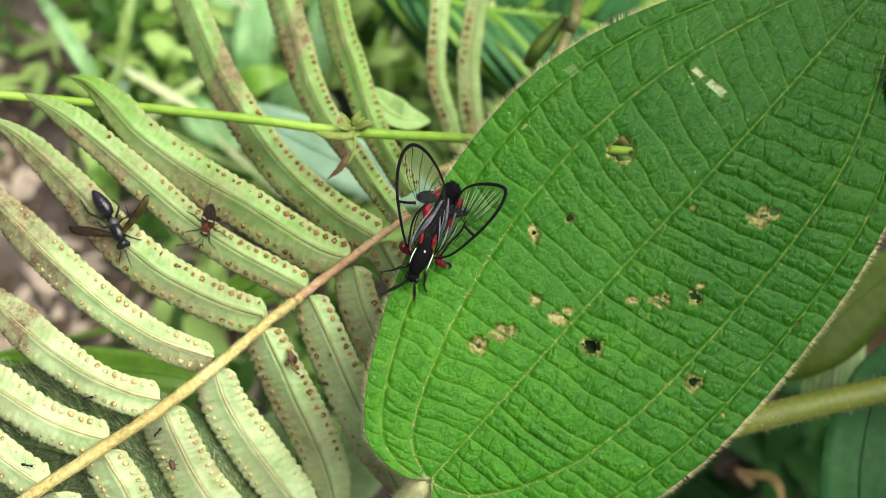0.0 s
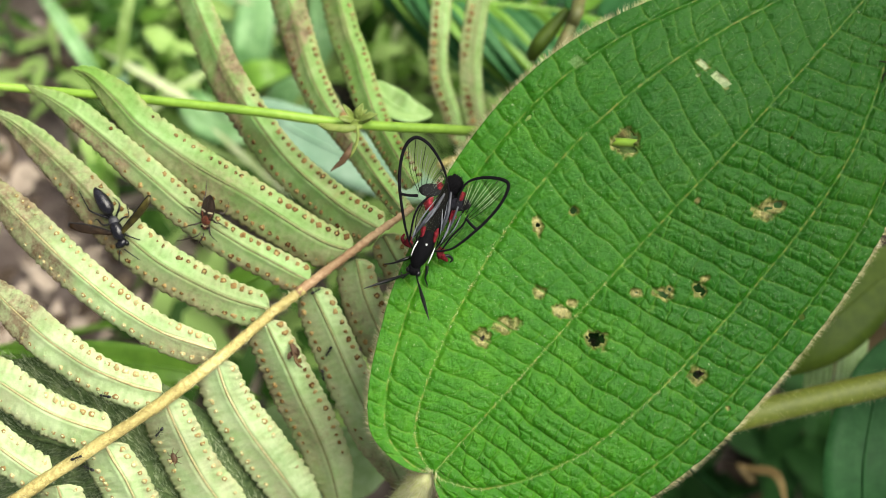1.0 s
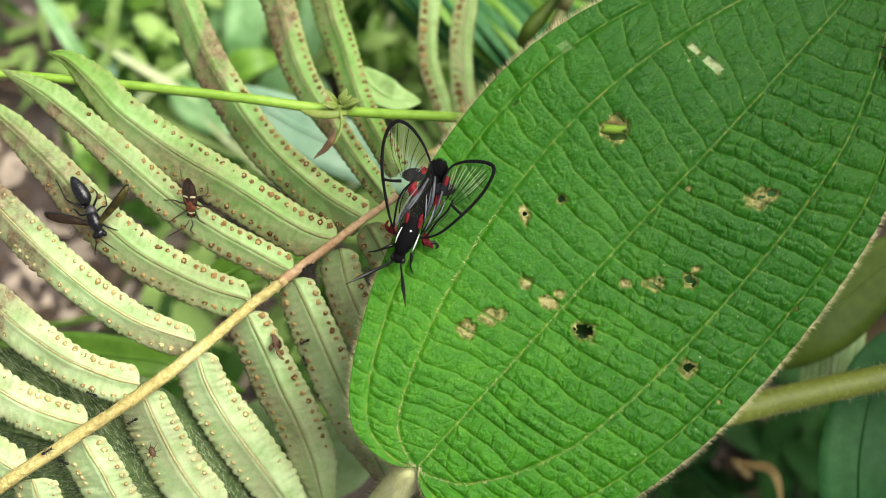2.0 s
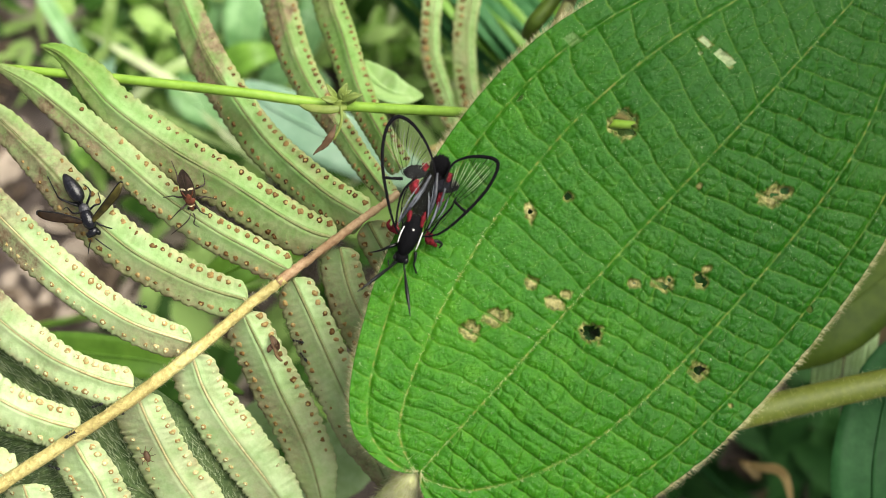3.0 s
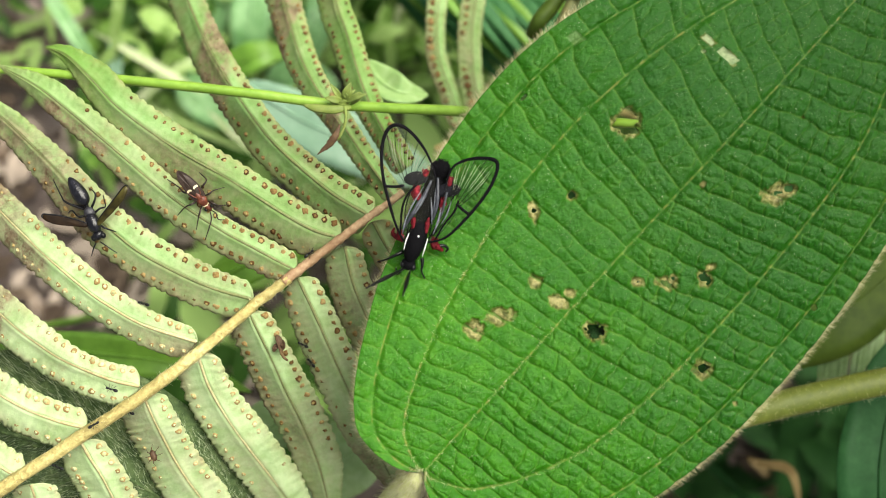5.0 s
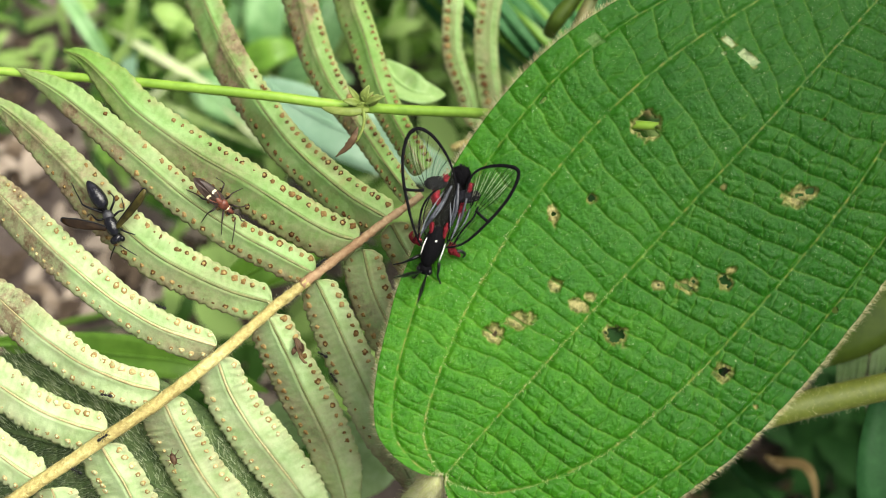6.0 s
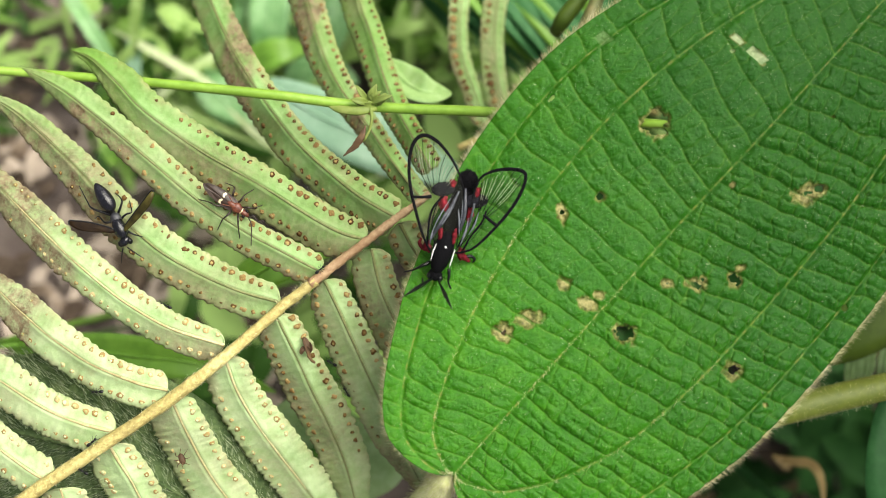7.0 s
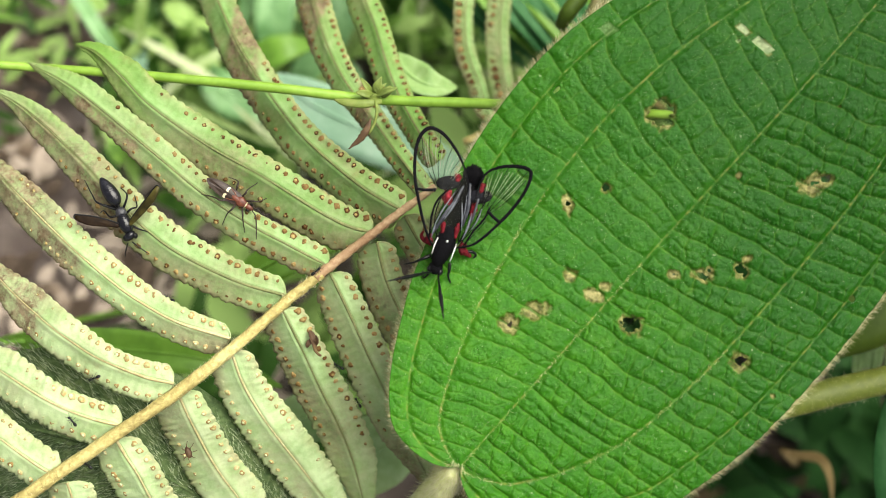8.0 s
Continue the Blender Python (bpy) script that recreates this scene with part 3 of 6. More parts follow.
    # the last layer paints shade that deepens towards the tip
    for name, values in (("vein", vein), ("ochre", ochre), ("scar", scar), ("core", core), ("bare", np.minimum(bare, 1)), ("tip_shade", np.clip((along - 14 - 0.6 * across) / 62 + 0.14 * warp, 0, 0.68))):
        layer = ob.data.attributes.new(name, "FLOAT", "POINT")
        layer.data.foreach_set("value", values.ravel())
    # fringe of hairs on the rim
    rng = np.random.default_rng(4)
    roots, ways = [], []
    for side in (-1.0, 1.0):
        for k in range(2400):
            q = rng.uniform(0.004, 0.97)
            al, ac = leaf_flat(np.array([q, q + 0.004]), np.array([side, side]))
            px, py = leaf_place(al, ac)
            t = np.array((px[1] - px[0], py[1] - py[0], 0))
            t /= np.linalg.norm(t) + 1e-9
            out = np.array((-t[1], t[0], 0)) * side
            roots.append((px[0], py[0], leaf_level(al[0], ac[0]) - 0.1))
            ways.append(out + t * rng.uniform(0.0, 0.9) + np.array((0, 0, rng.uniform(-0.4, 0.5))))
    part("leaf_fringe", hairs(np.array(roots), ways, 1.15, 0.030, rng), HAIR, ob, "fringe of short golden hairs", origin, kind="stuff")
    # hairs on the main veins near the base
    roots, ways = [], []
    for k in range(500):
        q, at = rng.uniform(0.01, 0.45) ** 1.3, rng.choice([-0.58, 0.0, 0.58])
        al, ac = leaf_flat(np.array([q]), np.array([at + rng.normal() * 0.006]))
        px, py = leaf_place(al, ac)
        roots.append((px[0], py[0], leaf_level(al[0], ac[0])))
        ways.append((rng.normal(), rng.normal(), 0.8))
    part("vein_hairs", hairs(np.array(roots), ways, 0.55, 0.025, rng), HAIR, ob, "sparse golden hairs along the veins", origin, kind="stuff")
    # short pale down all over the blade
    roots, ways = [], []
    q, w = rng.uniform(0.01, 0.97, 9000), rng.uniform(-0.97, 0.97, 9000)
    al, ac = leaf_flat(q, w)
    px, py = leaf_place(al, ac)
    bed = leaf_level(al, ac)
    for k in range(len(q)):
        if all(math.hypot((al[k] - a) / ra, (ac[k] - b) / rb) > 1.3 for a, b, ra, rb, _, _ in HOLES):
            roots.append((px[k], py[k], bed[k] + 0.45))
            ways.append((rng.normal() + 0.5, rng.normal() + 0.5, 0.7))
    part("leaf_down", hairs(np.array(roots), ways, 0.26, 0.02, rng), DOWN, ob, "short pale down on the blade", origin, kind="stuff")
    # petiole and stems
    petiole = glide([(-3.6, -29.7, 201.5), (-4.7, -31.7, 201.0), (-7.7, -36.3, 196.0), (-12.5, -44.0, 186.0), (-16.6, -49.1, 178.0)], 30)
    stalk = part("petiole", tube(petiole, (1.0, 2.3, 2.6, 2.4), 12, 0.08), PETIOLE, plant, "thick hairy tan petiole", origin)
    stem = glide([(88.0, -17.1, 178.0), (70.4, -20.6, 179.0), (56.5, -23.6, 179.0), (47.2, -25.8, 179.0), (19.5, -32.6, 178.0), (-0.4, -39.6, 178.0), (-16.6, -49.1, 178.0), (-28.5, -61.4, 140.0), (-37.9, -77.9, 80.0), (-49.1, -99.7, 0.0)], 70)
    main_stem = part("stem", tube(stem, (2.1, 2.25, 2.35, 2.4, 2.4, 2.4), 16, 0.04), STEM, plant, "thick olive-green stem with bristly hairs", origin)
    for host, line, radius, count, length, material in ((stalk, petiole, 2.4, 2600, 1.6, PALE_HAIR), (main_stem, stem[:46], 2.2, 1900, 1.1, PALE_HAIR)):
        roots, ways = [], []
        for k in range(count):
            i = rng.integers(0, len(line) - 1)
            f = rng.uniform()
            t = line[i + 1] - line[i]
            t = t / np.linalg.norm(t)
            out = np.cross(t, rng.normal(size=3))
            out /= np.linalg.norm(out)
            roots.append(line[i] * (1 - f) + line[i + 1] * f + out * radius * 0.93)
            ways.append(out + t * (rng.uniform(0.4, 2.0) if host is stalk else rng.uniform(-0.1, 0.5)))
        part("bristles", hairs(np.array(roots), ways, length, 0.017 if host is main_stem else 0.032, rng), material, host, "pale bristly hairs", origin, kind="stuff")


build_big_leaf()


def build_shade_shoot():
    """Added unseen shoot beyond the broad leaf's tip; it shades leaf and ground below."""
    foot = np.array((118.0, 12.0, 0.0))
    shoot = thing("broadleaf_shoot", foot, "added unseen leafy upright shoot that shades the broadleaf plant", "plant")
    stem = glide([foot - (0, 0, 4), foot + (4, 6, 90), foot + (-2, 18, 180), foot + (-8, 26, 262)], 40)
    part("stem", tube(stem, (3.2, 2.8, 2.2, 1.6), 12, 0.05), STEM, shoot, "", foot)
    for at, way, far, wide, rise in ((39, (-0.55, 0.75), 44, 34, 6), (36, (0.9, 0.3), 85, 50, 4), (30, (0.25, -1.0), 95, 52, 8), (24, (0.8, -0.75), 90, 52, 6), (20, (0.35, -0.95), 80, 44, -20)):
        root = stem[at]
        way = np.array((*way, 0.0)) / np.hypot(*way)
        line = glide([root + way * 8, root + way * (8 + far * 0.5) + (0, 0, rise), root + way * (8 + far) - (0, 0, 10)], 20)
        leaf = part("leaf_blade", blade(line, wide, 0.12, 9, 0, 0.42), LEAF, shoot, "broad green leaf", foot, 0.25)
        part("petiole", tube(glide([root, root + way * 5 + (0, 0, 1), root + way * 12], 8), (1.6, 1.4, 0.8), 8), STEM, leaf, "", foot)


build_shade_shoot()


# ---- the fern frond ----
FROND_AT = np.array((-74.0, -40.4, 196.0))


def sori(line, side_way, over, halves, slopes, row_at, stops, rng, rows):
    """Round spore cases in a row on each half; returns the brown cushions and the paler flaps in their middles."""
    cushions, flaps = [], []
    n = len(line)
    turns = np.linspace(0, 2 * math.pi, 10, endpoint=False)
    for side in rows:
        half, slope = (halves[0], slopes[0]) if side > 0 else (halves[1], slopes[1])
        for i, size in stops:
            i = min(max(i + rng.integers(-1, 2), 0), n - 1)
            w = half[i]
            if w < 1.1 or rng.uniform() > size * 1.6:
                continue
            off = row_at * w * rng.uniform(0.95, 1.05)
            centre = line[i] + side_way[i] * side * off + over[i] * (0.13 - slope * off)
            p_way = side_way[i] * side - over[i] * slope
            p_way /= np.linalg.norm(p_way)
            q_way = np.cross(over[i], side_way[i])
            up = np.cross(p_way, q_way)
            up = up if up @ over[i] > 0 else -up
            r = (0.5 if len(rows) > 1 else 0.72) * rng.uniform(0.7, 1.1) * min(1, w / 2.2) * (0.6 + 0.4 * size)
            lump = rng.uniform(0.68, 1.25, 10)
            c = []
            for share, h in ((1.0, -0.1), (0.88, 0.0), (0.5, 0.045)):
                c += [centre + share * r * k * (math.cos(a) * p_way + math.sin(a) * q_way) + up * h for a, k in zip(turns, lump)]
            f = [(j * 10 + k, j * 10 + (k + 1) % 10, (j + 1) * 10 + (k + 1) % 10, (j + 1) * 10 + k) for j in range(2) for k in range(10)] + [tuple(range(20, 30))]
            cushions.append((np.array(c), f))
            core = centre + (rng.uniform(-0.22, 0.22) * p_way + rng.uniform(-0.22, 0.22) * q_way) * r
            small = r * rng.uniform(0.42, 0.66)
            c = [core + share * small * (math.cos(a) * p_way + math.sin(a) * q_way) + up * h for share, h in ((1.0, 0.0), (0.75, 0.085)) for a in turns]
            f = [(k, (k + 1) % 10, 10 + (k + 1) % 10, 10 + k) for k in range(10)] + [tuple(range(10, 20))]
            flaps.append((np.array(c), f))
    return joined(*cushions), joined(*flaps)


def pinna(frond, axis, wide_a, wide_b, old=0.2, fresh=0.0, seed=0, pale=0.0, slopes=(0.28, 0.58), tip=0.3, tip_old=0.0, roll=0.0, burnt=(), rows=(-1, 1), row_at=0.7, fertile=0.76, lit=1, dots=1.62):
    """One fern leaflet seen from below: lobed edges, a grooved midrib and two rows of spore cases.

    wide_a, wide_b: the half widths along it on either side of the midrib; lit: the side that lies flatter.
    """
    rng = np.random.default_rng(seed + 50)
    n, m = 340, 25
    line = glide(axis, n)
    lengths = np.r_[0, np.cumsum(np.linalg.norm(np.diff(line, axis=0), axis=1))]
    even = np.linspace(0, lengths[-1], n)
    line = np.stack([np.interp(even, lengths, line[:, k]) for k in range(3)], 1)
    along = np.gradient(line, axis=0)
    along /= np.linalg.norm(along, axis=1)[:, None]
    side = np.cross(along, (0, 0, 1.0))
    side /= np.linalg.norm(side, axis=1)[:, None]
    over = np.cross(side, along)
    c, s = math.cos(radians(roll)), math.sin(radians(roll))
    side, over = c * side + s * over, c * over - s * side
    u = np.linspace(0, 1, n)
    taper = np.clip((1 - u) / tip, 0, 1) ** 0.62
    halves = []
    for row, foot in ((wide_a, 1.9 if lit > 0 else 3.4), (wide_b, 1.9 if lit < 0 else 3.4)):
        row = np.atleast_1d(row)
        base = np.interp(u, np.linspace(0, 1, len(row)), row)
        base = np.convolve(np.pad(base, 20, mode="edge"), np.ones(41) / 41, "valid")
        start = np.sqrt(1 - (1 - np.clip(even / foot, 0, 1)) ** 2)
        halves.append(np.maximum(base * start * taper, 0.05))
    slopes = tuple(k * (1 - 0.35 * pale) for k in (slopes if lit > 0 else slopes[::-1]))
    # one lobe of the margin stands over each spore case
    first = 1.3 + rng.uniform(0, 0.5)
    beat = math.pi * (even - first) / dots + 0.25 * np.sin(even * 0.5 + seed)
    lobes = np.abs(np.cos(beat))
    fringe = np.array([noise.noise((e * 2.6, seed * 1.7, 4.0)) for e in even])
    depth = 0.07 + 0.03 * np.sin(even * 0.37 + seed)
    stops = []
    for k in range(int(lengths[-1] * fertile / dots)):
        i = int(np.argmin(np.abs(beat - k * math.pi)))
        stops.append((i, min(1.0, max(0.25, 1.5 - 1.3 * even[i] / (lengths[-1] * fertile)))))
    corners, edge, groove, aged, young = [], [], [], [], []
    for i in range(n):
        drift = 2.0 * noise.noise((even[i] * 0.3, 0.4, seed * 1.3))
        for k in range(m):
            v = 2 * k / (m - 1) - 1
            far = abs(v)
            half, slope = (halves[0][i], slopes[0]) if v > 0 else (halves[1][i], slopes[1])
            w = half * (1 - (depth[i] * (1 - lobes[i]) + 0.035 * fringe[i]) * far ** 3)
            z = -slope * far * w - 0.2 * math.exp(-(v / 0.05) ** 2) + 0.16 * math.exp(-((far - 0.12) / 0.07) ** 2)
            z += 0.14 * math.exp(-((far - row_at) / 0.16) ** 2) * (lobes[i] ** 2 - 0.3)
            z -= 0.35 * max(0, far - 0.86) / 0.14 * (0.5 + fringe[i])
            z += 0.022 * math.sin(even[i] * 2 * math.pi / 1.1 - far * 4 + drift) * min(1, 3 * far)
            z += 0.32 * noise.noise((even[i] * 0.13, v * 1.2, seed * 3.7)) + 0.06 * noise.noise((even[i] * 0.8, v * 3.0, seed * 5.1))
            corners.append(line[i] + side[i] * v * w + over[i] * z)
            edge.append(min(1, far ** 3.5 * (0.9 + 1.0 * noise.noise((even[i] * 0.5, v * 3, seed * 2.1))) + max(0, 0.8 * noise.noise((even[i] * 0.25, v * 2.2, seed * 4.3)) - 0.14)))
            groove.append(0.8 * math.exp(-(v / 0.035) ** 2))
            blot = min(1, max(0, old + 0.75 * old * (-v * lit) + 0.9 * noise.noise((even[i] * 0.06, v * 0.8, seed * 9.1)) - 0.1 + tip_old * min(1, max(0, u[i] - 0.5) * 5)))
            for at, reach, lean, *half_only in burnt:
                d = abs(even[i] - at - 0.8 * noise.noise((v * 2, even[i] * 0.4, seed)) - lean * v) / reach
                share = min(1, max(0, 0.35 + 3 * v * half_only[0])) if half_only else 1
                blot = max(blot, share * min(1, max(0, (1.15 - d) / 0.35)))
            aged.append(blot)
            young.append(min(1, fresh + max(0, u[i] - 0.66) * 3.0))
    faces = [(i * m + k, i * m + k + 1, (i + 1) * m + k + 1, (i + 1) * m + k) for i in range(n - 1) for k in range(m - 1)]
    ob = part("pinna", (np.array(corners), faces), PINNA, frond, "", FROND_AT, 0.2)
    for name, values in (("edge", edge), ("groove", groove), ("old", aged), ("fresh", young), ("pale", np.full(n * m, pale))):
        layer = ob.data.attributes.new(name, "FLOAT", "POINT")
        layer.data.foreach_set("value", np.array(values, np.float32))
    rib = line[: int(n * 0.85)] + over[: int(n * 0.85)] * -0.1
    part("midrib", tube(rib, (0.30, 0.17, 0.13, 0.07), 6), RIB_TAN if pale > 0.6 else RIB, ob, "", FROND_AT)
    cushions, flaps = sori(line, side, over, halves, slopes, row_at, stops, rng, rows)
    part("sori", cushions, SORUS_PALE if pale > 0.6 else SORUS_MID if pale > 0.12 else SORUS, ob, "rows of round brown spore cases", FROND_AT, kind="stuff")
    part("sorus_flap", flaps, FLAP_PALE if pale > 0.6 else FLAP, ob, "paler flaps over the spore cases", FROND_AT, kind="stuff")


def build_fern():
    frond = thing("fern_frond", FROND_AT, "pale ageing fern frond showing its brown spore cases", "fern")
    rachis = glide([(-71.5, -39.1, 202.0), (-62.7, -32.7, 200.0), (-46.7, -22.1, 197.0), (-36.5, -14.2, 193.0), (-29.3, -7.7, 189.0), (-24.2, -3.8, 188.4)], 52)
    part("rachis", tube(rachis, (1.05, 0.96, 0.86, 0.78), 10, 0.22), RACHIS, frond, "straw-yellow hairy rachis", FROND_AT)
    end = glide([(-25.1, -4.4, 188.5), (-20.9, -1.2, 188.0), (-15.7, 2.6, 188.8), (-12.3, 5.2, 189.0), (-9.5, 7.1, 189.5), (-6.7, 9.2, 189.5)], 60)
    part("rachis_tip", tube(end, (0.8, 0.7, 0.62, 0.58, 0.5), 10, 0.34), RACHIS_OLD, frond, "reddish-brown withered rachis tip", FROND_AT)
    rng = np.random.default_rng(9)
    roots, ways = [], []
    for k in range(900):
        i = rng.integers(0, len(rachis) - 1)
        t = rachis[i + 1] - rachis[i]
        out = np.cross(t / np.linalg.norm(t), rng.normal(size=3))
        out /= np.linalg.norm(out)
        roots.append(rachis[i] + (rachis[i + 1] - rachis[i]) * rng.uniform() + out * 0.9)
        ways.append(out + t * 0.2)
    part("rachis_hairs", hairs(np.array(roots), ways, 0.6, 0.035, rng), HAIR, frond, "short tan hairs", FROND_AT, kind="stuff")
    # towards the soil bank
    pinna(frond, [(-61.5, -32.1, 199.0), (-64.7, -30.3, 199.0), (-70.7, -26.2, 198.0), (-76.5, -21.6, 196.0)], (3.1,), (3.7,), 0.05, seed=1, pale=0.9)
    pinna(frond, [(-52.6, -25.3, 197.0), (-57.4, -23.8, 198.0), (-63.0, -21.4, 198.0), (-70.7, -17.1, 196.0), (-77.3, -13.2, 194.0)], (2.6, 2.8, 3.1, 3.7, 3.5), (4.3, 4.1, 3.9, 3.9, 3.4), 0.1, seed=2, pale=0.9)
    pinna(frond, [(-45.1, -19.3, 196.0), (-49.2, -18.2, 197.0), (-55.7, -15.5, 197.0), (-60.1, -13.0, 196.0), (-64.3, -10.1, 195.0), (-70.3, -5.3, 193.0), (-75.7, 0.1, 191.0)], (2.8, 2.2, 3.0, 3.2, 3.3, 2.8), (3.7, 4.0, 3.7, 3.7, 3.6, 2.8), 0.2, seed=3, burnt=((27.5, 4.5, 1.5),), pale=0.88, tip_old=0.8)
    pinna(frond, [(-37.4, -13.1, 193.0), (-45.0, -10.5, 194.0), (-50.7, -7.3, 194.0), (-54.4, -4.6, 194.0), (-59.5, -0.5, 193.0), (-63.5, 3.0, 192.0), (-68.1, 7.0, 190.0), (-73.5, 12.1, 188.0), (-80.8, 18.3, 184.0)], (1.8, 2.6, 3.0, 3.2, 3.1, 2.7, 2.3), (3.7, 3.2, 3.2, 3.7, 3.7, 3.3, 2.9), 0.25, seed=4, burnt=((31.0, 5.5, 2.0, -1),), pale=0.64, tip_old=0.7)
    pinna(frond, [(-29.7, -7.0, 189.0), (-36.7, -4.8, 190.0), (-45.0, -0.6, 191.0), (-50.0, 3.1, 191.0), (-53.4, 6.4, 191.0), (-58.8, 12.7, 191.0), (-63.0, 16.6, 190.0), (-66.3, 19.5, 189.0), (-70.5, 22.8, 188.0), (-75.2, 25.3, 186.0)], (2.4, 3.2, 3.5, 3.5, 2.9, 2.5, 2.2, 2.0), (3.8, 3.8, 3.9, 4.2, 4.2, 3.4, 2.6, 2.0), 0.42, slopes=(0.22, 0.5), seed=5, burnt=((31.0, 7.5, 0.0, -1),), pale=0.32, tip=0.18)
    pinna(frond, [(-23.3, -2.6, 188.0), (-29.3, 0.7, 188.6), (-34.4, 3.5, 189.0), (-42.0, 8.6, 189.0), (-49.7, 15.1, 189.0), (-58.3, 22.3, 188.6), (-63.4, 26.0, 187.5), (-69.4, 29.2, 186.0)], (2.4, 2.3, 2.0, 2.6, 2.7, 2.7, 2.6, 2.2), (3.2, 3.4, 3.5, 3.5, 3.1, 2.6, 2.4, 2.0), 0.3, slopes=(0.22, 0.5), seed=6, burnt=((40.0, 7.0, 0.0, -1),), pale=0.2, tip=0.18)
    pinna(frond, [(-16.4, 2.3, 188.0), (-20.0, 3.3, 188.0), (-24.3, 5.5, 188.0), (-32.9, 11.0, 188.0), (-41.4, 15.9, 188.0), (-50.0, 22.1, 188.0), (-54.3, 26.6, 188.0), (-58.4, 30.4, 187.0), (-61.9, 31.9, 186.0)], (2.9, 3.1, 3.1, 3.3, 3.5, 3.3, 3.3, 3.1), (4.0, 4.6, 4.8, 4.6, 4.0, 3.0, 2.4, 2.2), 0.3, slopes=(0.22, 0.5), seed=7, tip=0.18)
    pinna(frond, [(-11.9, 5.6, 188.0), (-18.6, 9.7, 185.0), (-27.1, 16.9, 180.0), (-32.1, 22.8, 177.0), (-37.7, 30.9, 174.0), (-41.0, 36.7, 171.0), (-45.9, 47.0, 166.0), (-51.7, 59.7, 162.0), (-58.4, 74.1, 157.0)], (2.9, 2.8, 2.6, 2.9, 2.8, 2.8, 2.8, 2.8), (4.1, 4.1, 4.1, 4.1, 3.7, 3.5, 3.3, 3.3), 0.2, slopes=(0.2, 0.7), seed=8, burnt=((41.0, 5.5, 4.5),), fertile=0.52)
    pinna(frond, [(-7.9, 8.2, 188.0), (-12.7, 14.4, 182.0), (-16.7, 20.2, 177.0), (-22.3, 28.1, 171.0), (-25.6, 34.9, 167.0), (-28.0, 42.7, 164.0), (-31.3, 54.1, 161.0), (-36.6, 73.4, 156.0)], (1.7, 1.9, 2.3, 2.9, 2.9, 2.8, 2.7), (1.7, 2.1, 2.6, 3.2, 3.6, 3.4, 3.2), 0.15, fresh=0.1, slopes=(0.2, 0.7), seed=9, burnt=((22.5, 2.6, 2.5), (46.5, 4.5, 4.0)), fertile=0.85)
    pinna(frond, [(-6.6, 13.1, 186.0), (-11.8, 22.4, 176.0), (-14.5, 28.7, 170.0), (-17.5, 38.1, 165.0), (-19.3, 43.1, 162.0), (-21.4, 53.6, 159.0), (-22.7, 73.1, 154.0)], (2.1, 2.1, 2.4, 2.4, 2.3, 2.3), (2.1, 2.5, 3.3, 3.5, 3.3, 3.1), 0.08, fresh=0.45, slopes=(0.2, 0.7), seed=10, fertile=0.85)
    # towards the foot of the broad leaf
    pinna(frond, [(-60.0, -33.1, 199.0), (-59.3, -37.4, 197.0), (-57.9, -43.0, 194.0), (-55.8, -49.9, 190.0)], (4.1,), (3.3,), 0.05, seed=21, pale=0.9, lit=-1)
    pinna(frond, [(-53.4, -27.3, 197.0), (-52.5, -29.6, 196.0), (-50.9, -32.8, 195.0), (-49.5, -36.9, 193.0), (-45.7, -46.1, 188.0)], (4.5, 5.3, 5.4, 5.1), (2.9, 3.3, 3.4, 3.4), 0.1, seed=22, pale=0.8, lit=-1)
    pinna(frond, [(-44.8, -20.8, 195.0), (-43.4, -25.3, 193.0), (-41.8, -30.4, 190.0), (-39.9, -34.6, 188.0), (-37.5, -38.8, 186.0), (-33.1, -46.2, 184.0)], (4.7, 5.4, 5.4, 5.1, 4.7), (2.9, 3.4, 3.6, 4.2, 3.7), 0.15, seed=23, pale=0.88, lit=-1)
    pinna(frond, [(-37.4, -15.2, 192.0), (-36.1, -20.2, 190.0), (-34.1, -24.7, 188.0), (-31.1, -29.8, 186.0), (-27.9, -34.7, 184.0), (-24.7, -39.7, 182.0), (-20.0, -46.3, 180.0)], (4.0, 4.7, 4.7, 4.7, 4.3, 4.0), (2.8, 3.5, 4.2, 4.2, 3.9, 3.5), 0.22, slopes=(0.22, 0.5), seed=24, pale=0.75, lit=-1)
    pinna(frond, [(-30.1, -9.2, 189.0), (-27.4, -15.6, 187.0), (-25.4, -21.0, 185.0), (-23.2, -26.3, 183.0), (-21.2, -31.9, 181.0), (-20.0, -36.5, 180.0), (-18.5, -45.2, 177.0)], (4.2, 4.8, 4.6, 4.2, 3.9, 3.5), (2.8, 3.3, 4.0, 4.0, 3.7, 3.3), 0.25, slopes=(0.2, 0.7), seed=25, pale=0.55, lit=-1)
    pinna(frond, [(-23.0, -3.9, 187.0), (-20.2, -10.3, 186.0), (-16.9, -18.2, 185.0), (-13.3, -26.3, 184.0), (-10.7, -32.0, 183.0), (-7.0, -39.9, 181.0)], (3.8, 4.5, 4.7, 4.5, 3.8, 3.2), (2.7, 3.1, 3.2, 3.2, 3.1, 2.7), 0.3, slopes=(0.2, 0.7), seed=26, pale=0.5, lit=-1)
